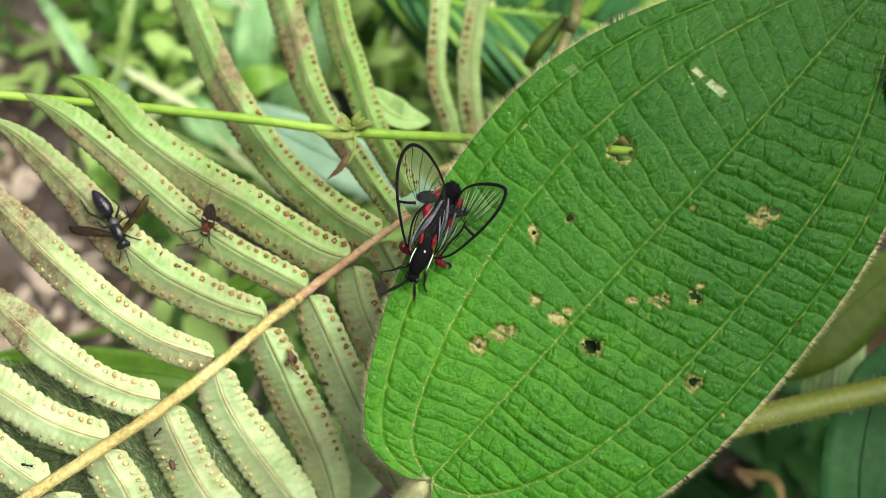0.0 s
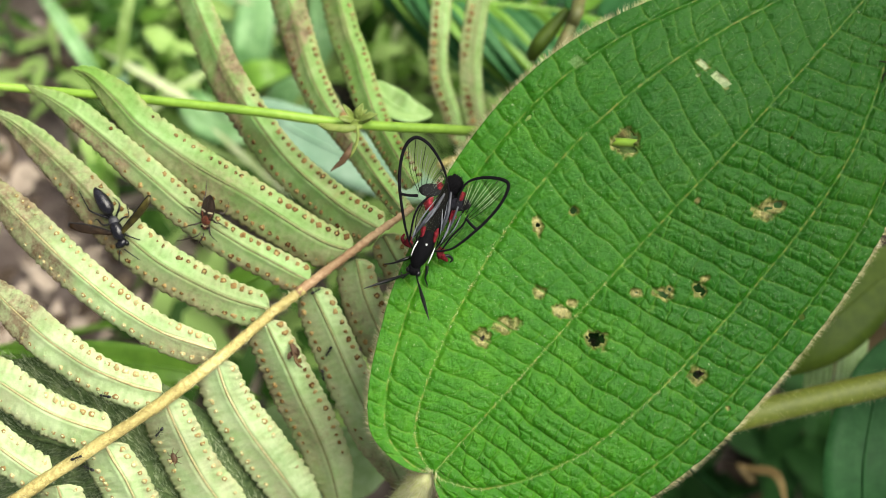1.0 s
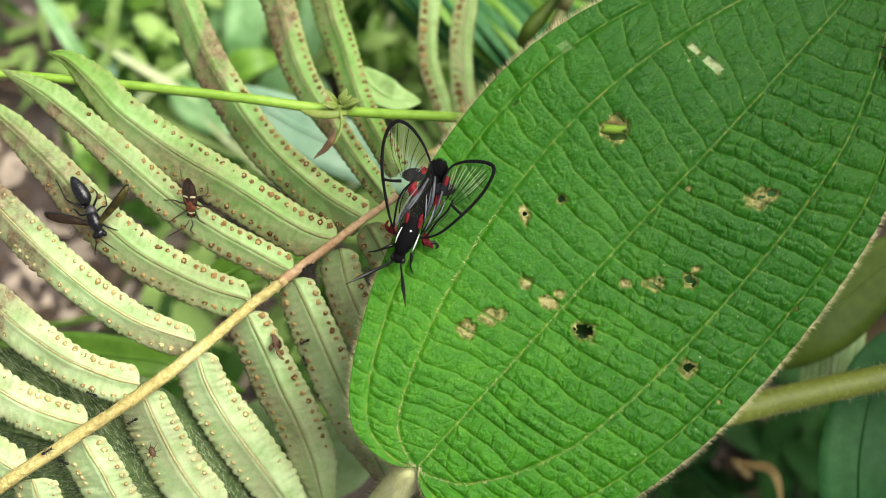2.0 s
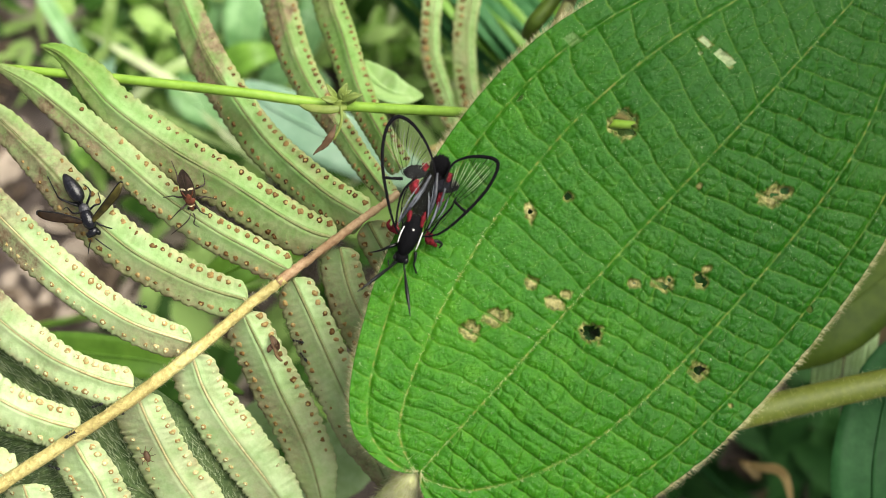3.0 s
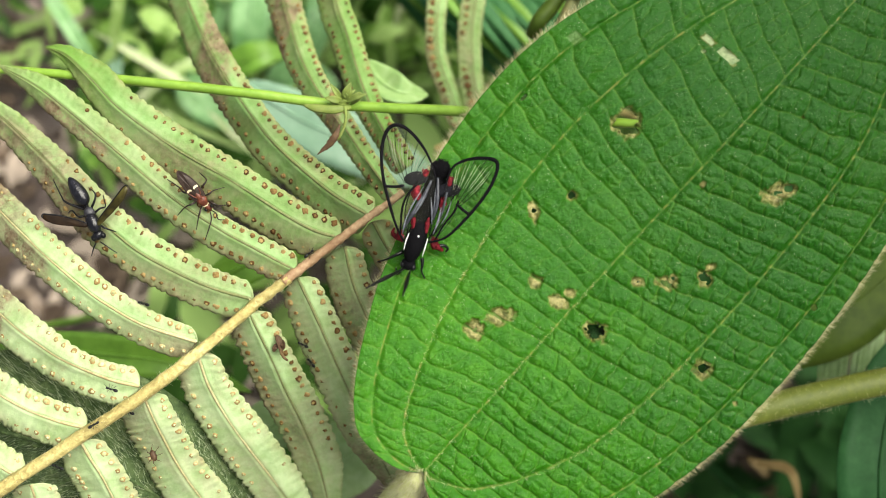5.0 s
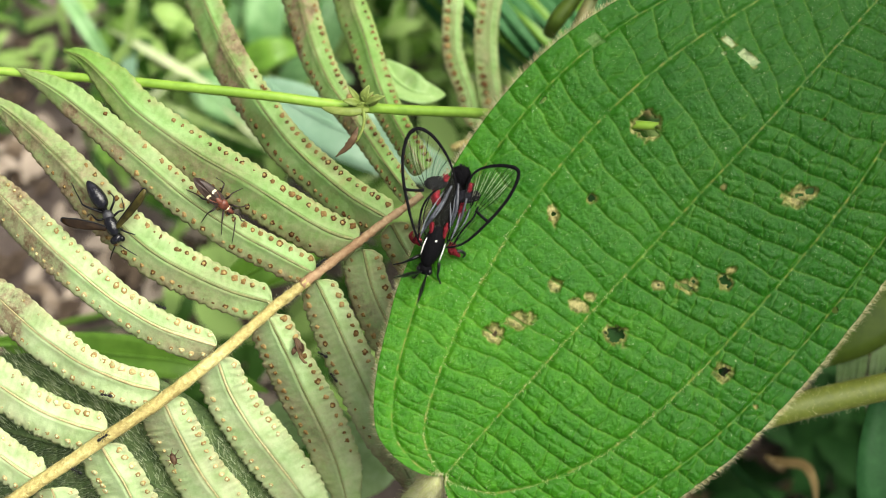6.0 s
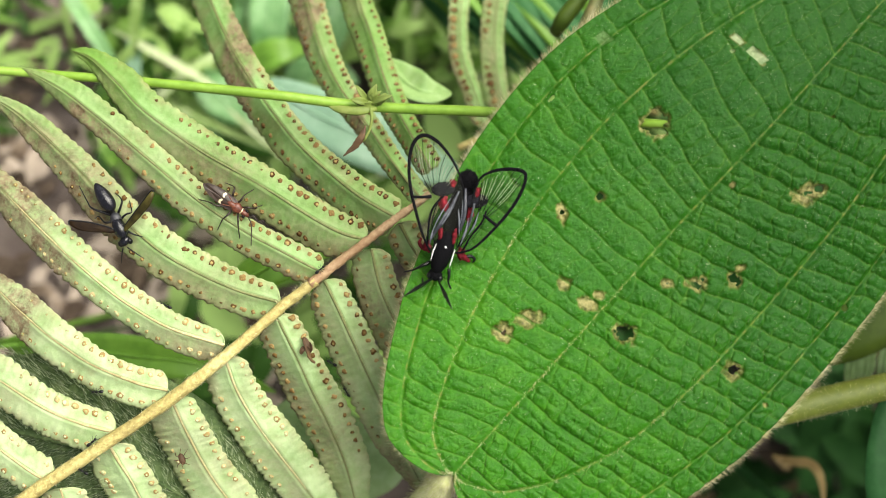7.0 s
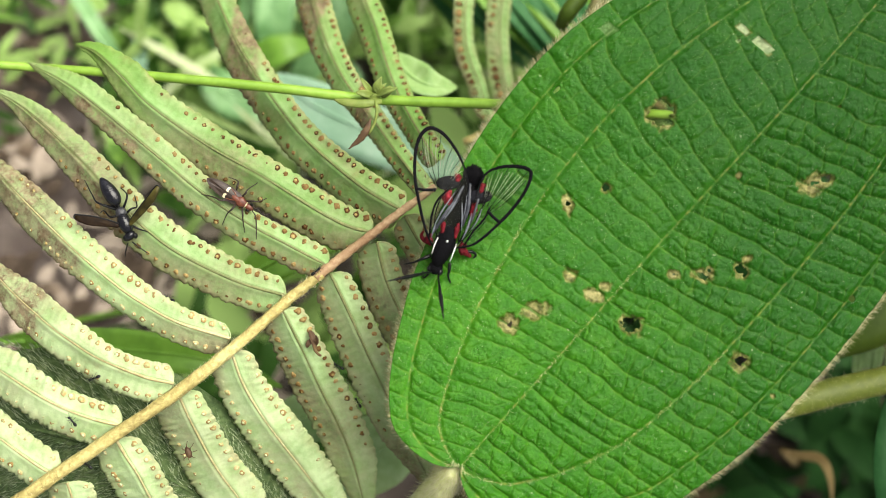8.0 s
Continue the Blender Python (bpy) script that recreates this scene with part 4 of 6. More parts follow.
    pinna(frond, [(-15.8, 0.8, 187.0), (-14.7, -4.7, 185.5), (-12.5, -10.3, 185.0), (-9.0, -17.8, 184.5), (-5.4, -28.0, 183.0), (-2.6, -35.4, 181.0)], (3.8, 4.4, 4.2, 3.8, 3.5), (2.6, 2.9, 2.9, 2.8, 2.6), 0.3, slopes=(0.2, 0.7), seed=27, pale=0.4, lit=-1)
    pinna(frond, [(-11.4, 4.6, 187.0), (-9.5, 0.8, 185.0), (-6.9, -3.4, 183.0), (-2.2, -11.6, 179.0), (2.8, -18.7, 175.0)], (3.0, 3.0, 2.6), (2.6, 2.6, 2.3), 0.3, seed=28, pale=0.2, lit=-1)


build_fern()


def build_back_fern():
    """Two curled leaflets of another frond farther down, and that frond's stalk."""
    global FROND_AT
    keep = FROND_AT
    FROND_AT = np.array((12.5, 2.3, 140.0))
    frond = thing("fern_frond", FROND_AT, "second fern frond with curled yellowing leaflets", "fern")
    stalk = glide([(-2.6, 19.3, 143.0), (4.9, 22.0, 142.0), (14.8, 25.7, 138.0), (25.0, 28.9, 134.0), (41.4, 31.6, 90.0), (57.9, 38.1, 1.0)], 40)
    part("rachis", tube(stalk, (0.7, 0.8, 0.9, 1.0), 8, 0.1), RACHIS, frond, "", FROND_AT)
    pinna(frond, [(2.4, 23.1, 142.0), (0.6, 29.7, 143.0), (-1.6, 36.1, 144.0), (-2.0, 41.3, 145.0), (-1.7, 46.5, 145.0), (-0.9, 55.5, 143.0), (1.7, 71.3, 140.0)], 2.1, 2.1, 0.25, fresh=0.0, seed=31, pale=0.1, roll=-22, rows=(-1,), row_at=0.55, slopes=(0.35, 0.45), fertile=0.9)
    pinna(frond, [(7.1, 23.6, 142.0), (5.1, 31.0, 143.0), (4.5, 36.3, 143.0), (4.5, 41.6, 143.0), (5.2, 46.9, 143.0), (6.6, 55.7, 142.0), (9.7, 71.3, 140.0)], 2.5, 2.5, 0.3, fresh=0.0, seed=32, pale=0.1, roll=-22, rows=(-1,), row_at=0.55, slopes=(0.35, 0.45), fertile=0.9)
    FROND_AT = keep


build_back_fern()


# ---- the thin vine across the fern ----
def build_vine():
    at = np.array((-192.6, 65.9, 0.0))
    vine = thing("vine", at, "thin bright green vine with a bracted node", "vine")
    line = glide([(-192.0, 65.7, 1.0), (-149.8, 50.3, 80.0), (-104.9, 35.1, 160.0), (-82.5, 30.0, 184.0), (-68.0, 28.5, 185.4), (-51.5, 27.0, 185.5), (-31.6, 24.8, 185.5), (-16.0, 22.8, 185.2), (1.4, 21.6, 187.0), (13.8, 19.9, 193.0), (23.1, 18.7, 198.0), (27.5, 18.2, 200.2)], 110)
    part("stem", tube(line, (0.9, 0.75, 0.7, 0.68, 0.72, 0.78, 0.8, 0.82, 0.8, 0.75, 0.6), 12, 0.03), VINE, vine, "", at)
    part("bract", tube(glide([(-14.8, 22.3, 186.8), (-17.5, 21.9, 187.4), (-20.5, 22.2, 187.2), (-22.1, 22.7, 186.6)], 12), (0.35, 0.75, 0.6, 0.12), 8, 0.05, 0.45), BRACT, vine, "olive boat-shaped bract", at)
    for tip, w in (((-14.7, 25.9, 188.0), 1.3), ((-17.9, 25.8, 188.0), 0.9), ((-12.3, 24.2, 188.0), 1.0), ((-18.7, 23.6, 188.0), 1.1)):
        root = np.array((-16.0, 23.2, 186.6))
        mid = (root + np.array(tip)) / 2 + np.array((0, 0, 0.5))
        part("stipule", blade(glide([root, mid, tip], 10), w, 0.3), BRACT, vine, "small pale green stipule", at, 0.12)
    rng = np.random.default_rng(41)
    for k in range(7):
        root = np.array((-15.7, 23.0, 186.4)) + rng.normal(size=3) * (0.5, 0.4, 0.15)
        a = radians(rng.uniform(20, 200))
        tip = root + np.array((math.cos(a), math.sin(a), 0.35)) * rng.uniform(1.2, 2.6)
        part("bract_scale", ragged(blade(glide([root, (root + tip) / 2 + (0, 0, 0.4), tip], 9), rng.uniform(0.7, 1.2), 0.35, 5, rng.uniform(-30, 30)), 0.3), BRACT, vine, "small ragged green scale", at, 0.1)
    thread = glide([(-15.8, 22.5, 187.0), (-15.5, 20.7, 187.6), (-16.0, 18.8, 187.4), (-16.9, 17.3, 187.0)], 12)
    part("leaf_stalk", tube(thread, (0.28, 0.22, 0.2), 6), BRACT, vine, "", at)
    part("dry_leaflet", tube(glide([(-16.5, 19.7, 187.2), (-17.2, 17.9, 187.4), (-18.2, 16.6, 187.0), (-20.0, 15.1, 186.6)], 14), (0.12, 0.6, 0.5, 0.1), 8, 0.55, 0.4), DRY, vine, "small curled dry brown leaflet", at)


build_vine()


# ---- plants behind and below ----
def build_leaf_thing(name, label, line, width, material, keel=0.15, twist=0.0, peak=0.45, root=None, stalk_material=None, thick=0.25):
    """A single leaf on its own stalk that comes up from the ground."""
    line = glide(line, 26)
    foot = np.array((line[0][0], line[0][1], 0.0)) if root is None else np.array(root, float)
    ob = thing(name, foot, label, "leaf")
    part("leaf_blade", blade(line, width, keel, 7, twist, peak), material, ob, "", foot, thick)
    way = line[1] - line[0]
    stalk = glide([foot - (0, 0, 3), foot * 0.6 + line[0] * 0.4 - way, line[0] - way * 0.3, line[0] + way * 2], 16)
    part("leaf_stalk", tube(stalk, (1.0, 0.8, 0.6, 0.4), 8), stalk_material or material, ob, "", foot)
    rib = line[:22] + (0, 0, 0.12)
    part("midrib", tube(rib, (0.5, 0.35, 0.12), 6), stalk_material or material, ob, "", foot)
    return ob


build_leaf_thing("fuzzy_leaf", "dark grey-green downy leaf under the fern", [(-95.2, -22.7, 176.0), (-73.4, -26.4, 185.0), (-55.4, -31.3, 187.0), (-40.5, -42.8, 180.0), (-33.3, -56.3, 170.0)], 30, FUZZY_LEAF, 0.05, peak=0.5)
def add_down():
    """Lying pale hairs over the downy leaf."""
    leaf = next(o for o in bpy.data.objects if o.name == "fuzzy_leaf")
    foot = np.array(leaf.location) / MM
    rng = np.random.default_rng(23)
    line = glide([(-95.2, -22.7, 176.0), (-73.4, -26.4, 185.0), (-55.4, -31.3, 187.0), (-40.5, -42.8, 180.0), (-33.3, -56.3, 170.0)], 60)
    roots, ways = [], []
    for k in range(5200):
        i = rng.integers(8, 58)
        t = line[i + 1] - line[i]
        t /= np.linalg.norm(t)
        side = np.cross(t, (0, 0, 1.0))
        v = rng.uniform(-13, 13)
        roots.append(line[i] + t * rng.uniform(0, 3) + side * v + (0, 0, 0.05 * abs(v)))
        ways.append(-t * 0.9 + side * (0.7 if v > 0 else -0.7) * rng.uniform(0.3, 1.4) + (0, 0, 0.28))
    part("down", hairs(np.array(roots) - foot, ways, 2.0, 0.07, rng), DOWN, leaf, "pale grey-green lying hairs", kind="stuff")


add_down()
build_leaf_thing("strap_leaf", "smooth bright green strap-shaped leaf", [(-91.0, -17.1, 140.0), (-74.1, -17.5, 152.0), (-60.9, -18.3, 155.0), (-48.8, -20.1, 155.0), (-36.5, -25.7, 150.0)], 7.5, BLADE, 0.2)
build_leaf_thing("strap_leaf", "smooth bright green strap-shaped leaf", [(-45.2, -7.9, 158.0), (-36.9, -2.9, 160.0), (-30.2, 0.1, 158.0), (-23.1, 1.1, 150.0)], 7.0, BLADE, 0.2)
build_leaf_thing("glaucous_leaf", "pale blue-green smooth leaf", [(-46.0, 38.1, 100.0), (-35.1, 30.4, 106.0), (-23.8, 24.7, 108.0), (-10.5, 18.8, 104.0), (-0.5, 15.4, 98.0)], 13, BLUE_LEAF, 0.1)
build_leaf_thing("young_leaf", "pale crinkled young leaf", [(-14.9, 34.2, 156.0), (-11.9, 30.1, 158.0), (-8.3, 27.9, 160.0), (-3.6, 28.0, 156.0)], 6.0, PALE_LEAF, 0.5, 20)
build_leaf_thing("glaucous_leaf", "pale blue-green smooth leaf", [(23.5, 68.2, 85.0), (32.0, 61.3, 92.0), (42.1, 60.9, 94.0), (53.6, 64.8, 88.0)], 14, BLUE_LEAF, 0.1)
build_leaf_thing("deep_green_leaf", "broad dark green leaf with a pale rim", [(72.1, -58.9, 164.0), (72.2, -46.3, 168.0), (72.6, -34.0, 168.0), (77.4, -21.3, 163.0), (86.0, -11.9, 156.0)], 14.8, DEEP_LEAF, 0.1)
build_leaf_thing("olive_leaf", "smooth olive-green broad leaf", [(53.7, -20.7, 148.0), (61.0, -16.8, 152.0), (66.5, -13.1, 154.0), (73.6, -9.0, 154.0), (84.2, -1.4, 150.0), (95.8, 5.5, 142.0)], 15.0, OLIVE, 0.08, peak=0.48)
for line, wide, root in (
        ([(70.0, -26.4, 144.0), (69.5, -23.4, 147.0), (69.7, -19.7, 148.0), (71.1, -14.5, 147.0), (74.4, -7.4, 142.0)], 2.7, (115.5, -37.9, 0.0)),
        ([(72.6, -26.4, 144.0), (72.1, -23.4, 147.0), (72.3, -19.7, 148.0), (73.7, -14.5, 147.0), (77.1, -7.4, 142.0)], 3.0, (119.8, -37.9, 0.0)),
        ([(76.0, -26.4, 144.0), (75.4, -23.4, 147.0), (75.6, -19.7, 148.0), (77.1, -14.5, 147.0), (80.5, -7.4, 142.0)], 2.7, (125.3, -37.9, 0.0)),
        ([(78.9, -26.4, 144.0), (78.2, -23.4, 147.0), (78.4, -19.7, 148.0), (79.9, -14.5, 147.0), (83.4, -7.4, 142.0)], 3.0, (130.0, -37.9, 0.0)),
):
    build_leaf_thing("weed_leaf", "narrow pale green strap leaf", line, wide, STRAP, 0.25, peak=0.42, root=root)
build_leaf_thing("weed_leaf", "pale green smooth weed leaf", [(-41.8, -42.3, 138.0), (-35.4, -33.8, 144.0), (-27.7, -31.4, 146.0), (-17.5, -38.4, 142.0)], 10, PALE_LEAF, 0.1)
build_leaf_thing("weed_leaf", "pale green smooth weed leaf", [(-30.2, -50.7, 138.0), (-22.2, -40.6, 146.0), (-14.8, -36.1, 148.0), (-4.5, -36.2, 144.0)], 14, STRAP, 0.1)
for line, wide, material in (([(-49.7, 83.2, 47.0), (-51.0, 71.3, 53.0), (-51.9, 60.5, 55.0), (-53.2, 52.8, 53.0), (-55.7, 47.0, 47.0)], 11, MINT_LEAF), ([(-72.6, 48.2, 49.0), (-66.9, 41.4, 55.0), (-60.3, 36.2, 55.0), (-51.3, 33.7, 51.0)], 10, MINT_LEAF),
                             ([(-60.2, 42.3, 59.0), (-54.1, 46.9, 65.0), (-47.3, 49.5, 67.0), (-40.1, 50.7, 63.0)], 8, BLADE), ([(-50.0, 41.2, 45.0), (-44.0, 45.8, 50.0), (-36.4, 46.4, 51.0), (-29.3, 43.9, 47.0)], 9, MINT_LEAF), ([(-35.2, 73.8, 55.0), (-32.6, 64.1, 59.0), (-34.2, 56.7, 60.0), (-35.7, 48.5, 57.0)], 9, MINT_LEAF),
                             ([(-82.1, 35.5, 41.0), (-73.5, 31.3, 45.0), (-66.0, 29.0, 45.0), (-59.1, 24.0, 41.0)], 9, MINT_LEAF), ([(-61.4, 80.1, 41.0), (-62.6, 70.1, 45.0), (-63.7, 60.9, 45.0), (-62.1, 54.0, 41.0)], 9, MINT_LEAF)):
    build_leaf_thing("weed_leaf", "soft mint-green leaf of a low weed", line, wide, material, 0.1)
build_leaf_thing("grass_blade", "light green grass blade on the soil", [(-121.4, 84.4, 30.0), (-107.5, 69.4, 48.0), (-101.0, 60.4, 52.0), (-94.9, 49.5, 50.0), (-96.2, 42.4, 35.0)], 4.2, MINT_LEAF, 0.3)
build_leaf_thing("grass_blade", "light green grass blade on the soil", [(-89.3, 65.0, 40.0), (-88.6, 54.0, 50.0), (-88.9, 45.0, 50.0), (-90.1, 38.7, 40.0)], 4, BLUE_LEAF, 0.3)
build_leaf_thing("dead_leaf", "narrow bent tan dead leaf among the weeds", [(63.5, -44.5, 116.0), (66.0, -44.8, 119.0), (69.3, -45.1, 120.0), (71.2, -47.0, 120.0), (72.7, -50.9, 118.0), (74.7, -56.1, 112.0)], 1.9, TAN_LEAF, 0.3, peak=0.4, root=(97.8, -69.8, 0.0))


def build_dark_fern():
    """A darker frond far below, with its leaflets pointing towards the broad leaf."""
    foot = np.array((-31.7, 110.5, 1.0))
    frond = thing("fern_frond", foot, "glossy dark green fern frond lower down", "fern")
    stalk = glide([foot, (-25.0, 78.8, 80.0), (-10.5, 64.3, 104.0), (8.1, 59.0, 108.0), (26.8, 57.2, 105.0), (47.1, 54.2, 95.0)], 50)
    part("rachis", tube(stalk, (1.2, 1.0, 0.7), 8), BLADE, frond, "", foot)
    rng = np.random.default_rng(12)
    for k in range(20):
        root = stalk[9 + 2 * k]
        for side in (1, -1):
            way = np.array((0.62, -0.75, 0.0)) if side > 0 else np.array((0.5, 0.8, 0.0))
            far = 34 + rng.uniform(-3, 3)
            line = glide([root, root + way * far * 0.5 + (0, 0, 2.5), root + way * far + (rng.uniform(-3, 3), 0, -4)], 14)
            part("leaflet", blade(line, 5.2, 0.35, 5, rng.uniform(-14, 14), 0.35), BLADE if k % 3 == 1 else MID_LEAF, frond, "", foot, 0.2)


build_dark_fern()


def build_twig():
    at = np.array((25.4, 56.4, 130.0))
    twig = thing("curled_stalk", at, "mottled green-brown stalk with a rolled leaf", "stalk")
    stalk = glide([(at[0] + 3, at[1] + 22, 0), (29.8, 67.1, 100.0), (23.5, 48.1, 158.0), (21.6, 43.1, 162.0), (19.4, 38.3, 164.0), (17.7, 34.3, 162.0), (18.4, 34.6, 140.0)], 30)
    part("stem", tube(stalk, (1.3, 1.3, 1.2, 1.1, 0.9), 10, 0.12), MOTTLED, twig, "", at)
    roll = glide([(21.5, 46.9, 158.0), (18.0, 42.9, 158.0), (16.0, 40.4, 158.0), (14.9, 38.5, 156.0)], 14)
    part("rolled_leaf", tube(roll, (0.9, 1.5, 1.5, 1.1), 10, 0.05), OLIVE, twig, "tightly rolled green leaf", at)


build_twig()


def scatter(count, seed, box, low, high, length, width, lift=0.5):
    """Many small leaves strewn over a stretch of ground."""
    rng = np.random.default_rng(seed)
    shapes = []
    while len(shapes) < count:
        x, y = rng.uniform(box[0], box[1]), rng.uniform(box[2], box[3])
        if noise.noise((x * 0.03, y * 0.03, seed)) < -0.18:
            continue
        z = ground_height(x, y) + rng.uniform(low, high)
        a, far = rng.uniform(0, 2 * math.pi), length * rng.uniform(0.6, 1.3)
        way = np.array((math.cos(a), math.sin(a), 0))
        root = np.array((x, y, z))
        line = glide([root, root + way * far * 0.5 + (0, 0, far * 0.15 * lift), root + way * far + (0, 0, -far * rng.uniform(0, 0.4) * lift)], 8)
        shapes.append(blade(line, width * rng.uniform(0.7, 1.3), rng.uniform(0, 0.4), 3, rng.uniform(-25, 25), 0.42))
    return joined(*shapes)


stuff("low_weeds", scatter(1500, 3, (-100, 60, 25, 130), 3, 52, 11, 4.0), WEEDS, "tangle of small bright green weeds", "weeds")
stuff("grass", scatter(150, 4, (-88, 60, 10, 130), 3, 60, 34, 2.6, 0.8), PALE_WEEDS, "thin pale green grass blades", "grass")
stuff("low_weeds", scatter(220, 5, (-85, 20, -100, 30), 3, 60, 16, 7), WEEDS, "tangle of small bright green weeds", "weeds")
stuff("low_weeds", scatter(130, 8, (-190, -90, 10, 120), 2, 16, 14, 2.6), WEEDS, "sparse small green weeds on soil", "weeds")
# the weeds below carry their shade as a darkened green
stuff("shade_weeds", scatter(260, 7, (20, 170, -140, 30), 2, 42, 26, 9), SHADED_LEAF, "dense green understorey leaves, shade darkened into their colour", "weeds")
stuff("leaf_litter", scatter(900, 11, (-220, -60, -110, 130), 0.5, 6, 10, 4, 0.5), LITTER, "dry brown leaf litter on the soil", "litter")
stuff("leaf_litter", scatter(200, 13, (20, 180, -150, 60), 0.5, 20, 20, 8, 0.3), SHADE_LITTER, "dry brown leaf litter under the leaves, shade in its colour", "litter")


def build_stones():
    rng = np.random.default_rng(17)
    for k in range(22):
        x, y = rng.uniform(-190, -70), rng.uniform(-60, 110)
        if k == 0:
            x, y = -128, 72
        size = 4.5 if k == 0 else rng.uniform(1.0, 2.8)
        c, f = egg((0, 0, 0), (size, size * rng.uniform(0.8, 1.3), size * 0.7), rng.uniform(0, 180), 0.1, 8, 10)
        c = np.array([p * (1 + 0.16 * noise.noise((p[0] * 0.3 + k, p[1] * 0.3, p[2] * 0.3))) for p in c])
        ob = new("pebble", solid("pebble", (c, f), STONE))
        ob.location = Vector((x, y, ground_height(x, y) + size * 0.25)) * MM
        tagged(ob, "small pale pinkish pebble on the soil", "pebble", "pebbles on the soil")


build_stones()


# ---- insects ----
def lift(points, heights):
    """Points in a plane, raised to a row of heights."""
    h = np.interp(np.linspace(0, 1, len(points)), np.linspace(0, 1, len(heights)), heights)
    return np.array([(x, y, z) for (x, y), z in zip(points, h)])


def limb(owner, name, points, heights, radii, material, label=""):
    return part(name, tube(glide(lift(points, heights), 14), radii, 6, 0.06), material, owner, label)


def feeler(owner, root, tip, radii, material, label):
    """An antenna as an object of its own that turns about its root."""
    root = np.array(root, float)
    ob = part("antenna", tube(glide([(0, 0, 0), (np.array(tip) - root) * 0.5 + (0, 0, 0.25), np.array(tip) - root], 18), radii, 8, 0.08), material, owner, label)
    ob.location = Vector(root) * MM
    return ob


def build_moth():
    moth = thing("moth", (-4.2, 3.2, 200.6), "clear-winged black moth with crimson flanks and white stripes", "moth")
    part("head", egg((*(0.23, 2.80), 1.9), (1.0, 0.95, 0.85), 0), VELVET, moth)
    rng = np.random.default_rng(77)
    for at, size, count, far in (((-0.07, -11.01), (1.4, 1.5, 0.75), 500, 0.4), ((0.25, -0.41), (1.36, 3.1, 1.4), 420, 0.3)):
        way = rng.normal(size=(count, 3))
        way /= np.linalg.norm(way, axis=1)[:, None]
        way[:, 2] = np.abs(way[:, 2])
        roots = np.array((*at, 2.2)) + way * np.array(size) * 0.95
        part("fur", hairs(roots, way + (0, -0.4, 0), far, 0.05, rng), VELVET, moth, "short black fur", kind="stuff")
    for x in (-0.75, 0.75):
        hx, hy = (0.19, 3.12)
        part("eye", egg((hx + x, hy, 2.0), (0.42, 0.5, 0.5), 0, 0, 8, 10), BLACK, moth)
    part("thorax", egg((*(0.25, -0.41), 2.3), (1.42, 3.2, 1.5), 0, 0.12), VELVET, moth, "velvety black thorax")
    part("abdomen", egg((*(0.03, -7.25), 1.7), (1.6, 5.0, 1.0), 0, -0.05, 24, 16, ((-0.6, 0.06), (-0.3, 0.06), (0.0, 0.06), (0.3, 0.06))), VELVET, moth, "black segmented abdomen")
    part("tail_tuft", egg((*(-0.07, -11.01), 1.8), (1.45, 1.5, 0.95), 0, 0, 10, 14), VELVET, moth, "furry black tail tuft")
    for path in ([(1.37, -1.31), (1.47, -0.09), (1.40, 1.15)], [(-1.31, -1.37), (-1.34, -0.03), (-1.34, 1.24)]):
        part("white_stripe", tube(glide(lift(path, (3.4, 3.35, 2.9)), 10), (0.05, 0.10, 0.05), 8), WHITE, moth, "white shoulder stripe")
    part("white_spot", egg((*(0.00, -1.27), 3.72), (0.16, 0.16, 0.1), 0, 0, 6, 10), WHITE, moth)
    for at in ((2.55, -0.67), (-2.34, -1.11)):
        part("shoulder_tuft", ragged(egg((*at, 1.9), (0.55, 0.85, 0.55), 20, 0, 12, 14), 0.7), RED, moth, "crimson tuft at the wing root")
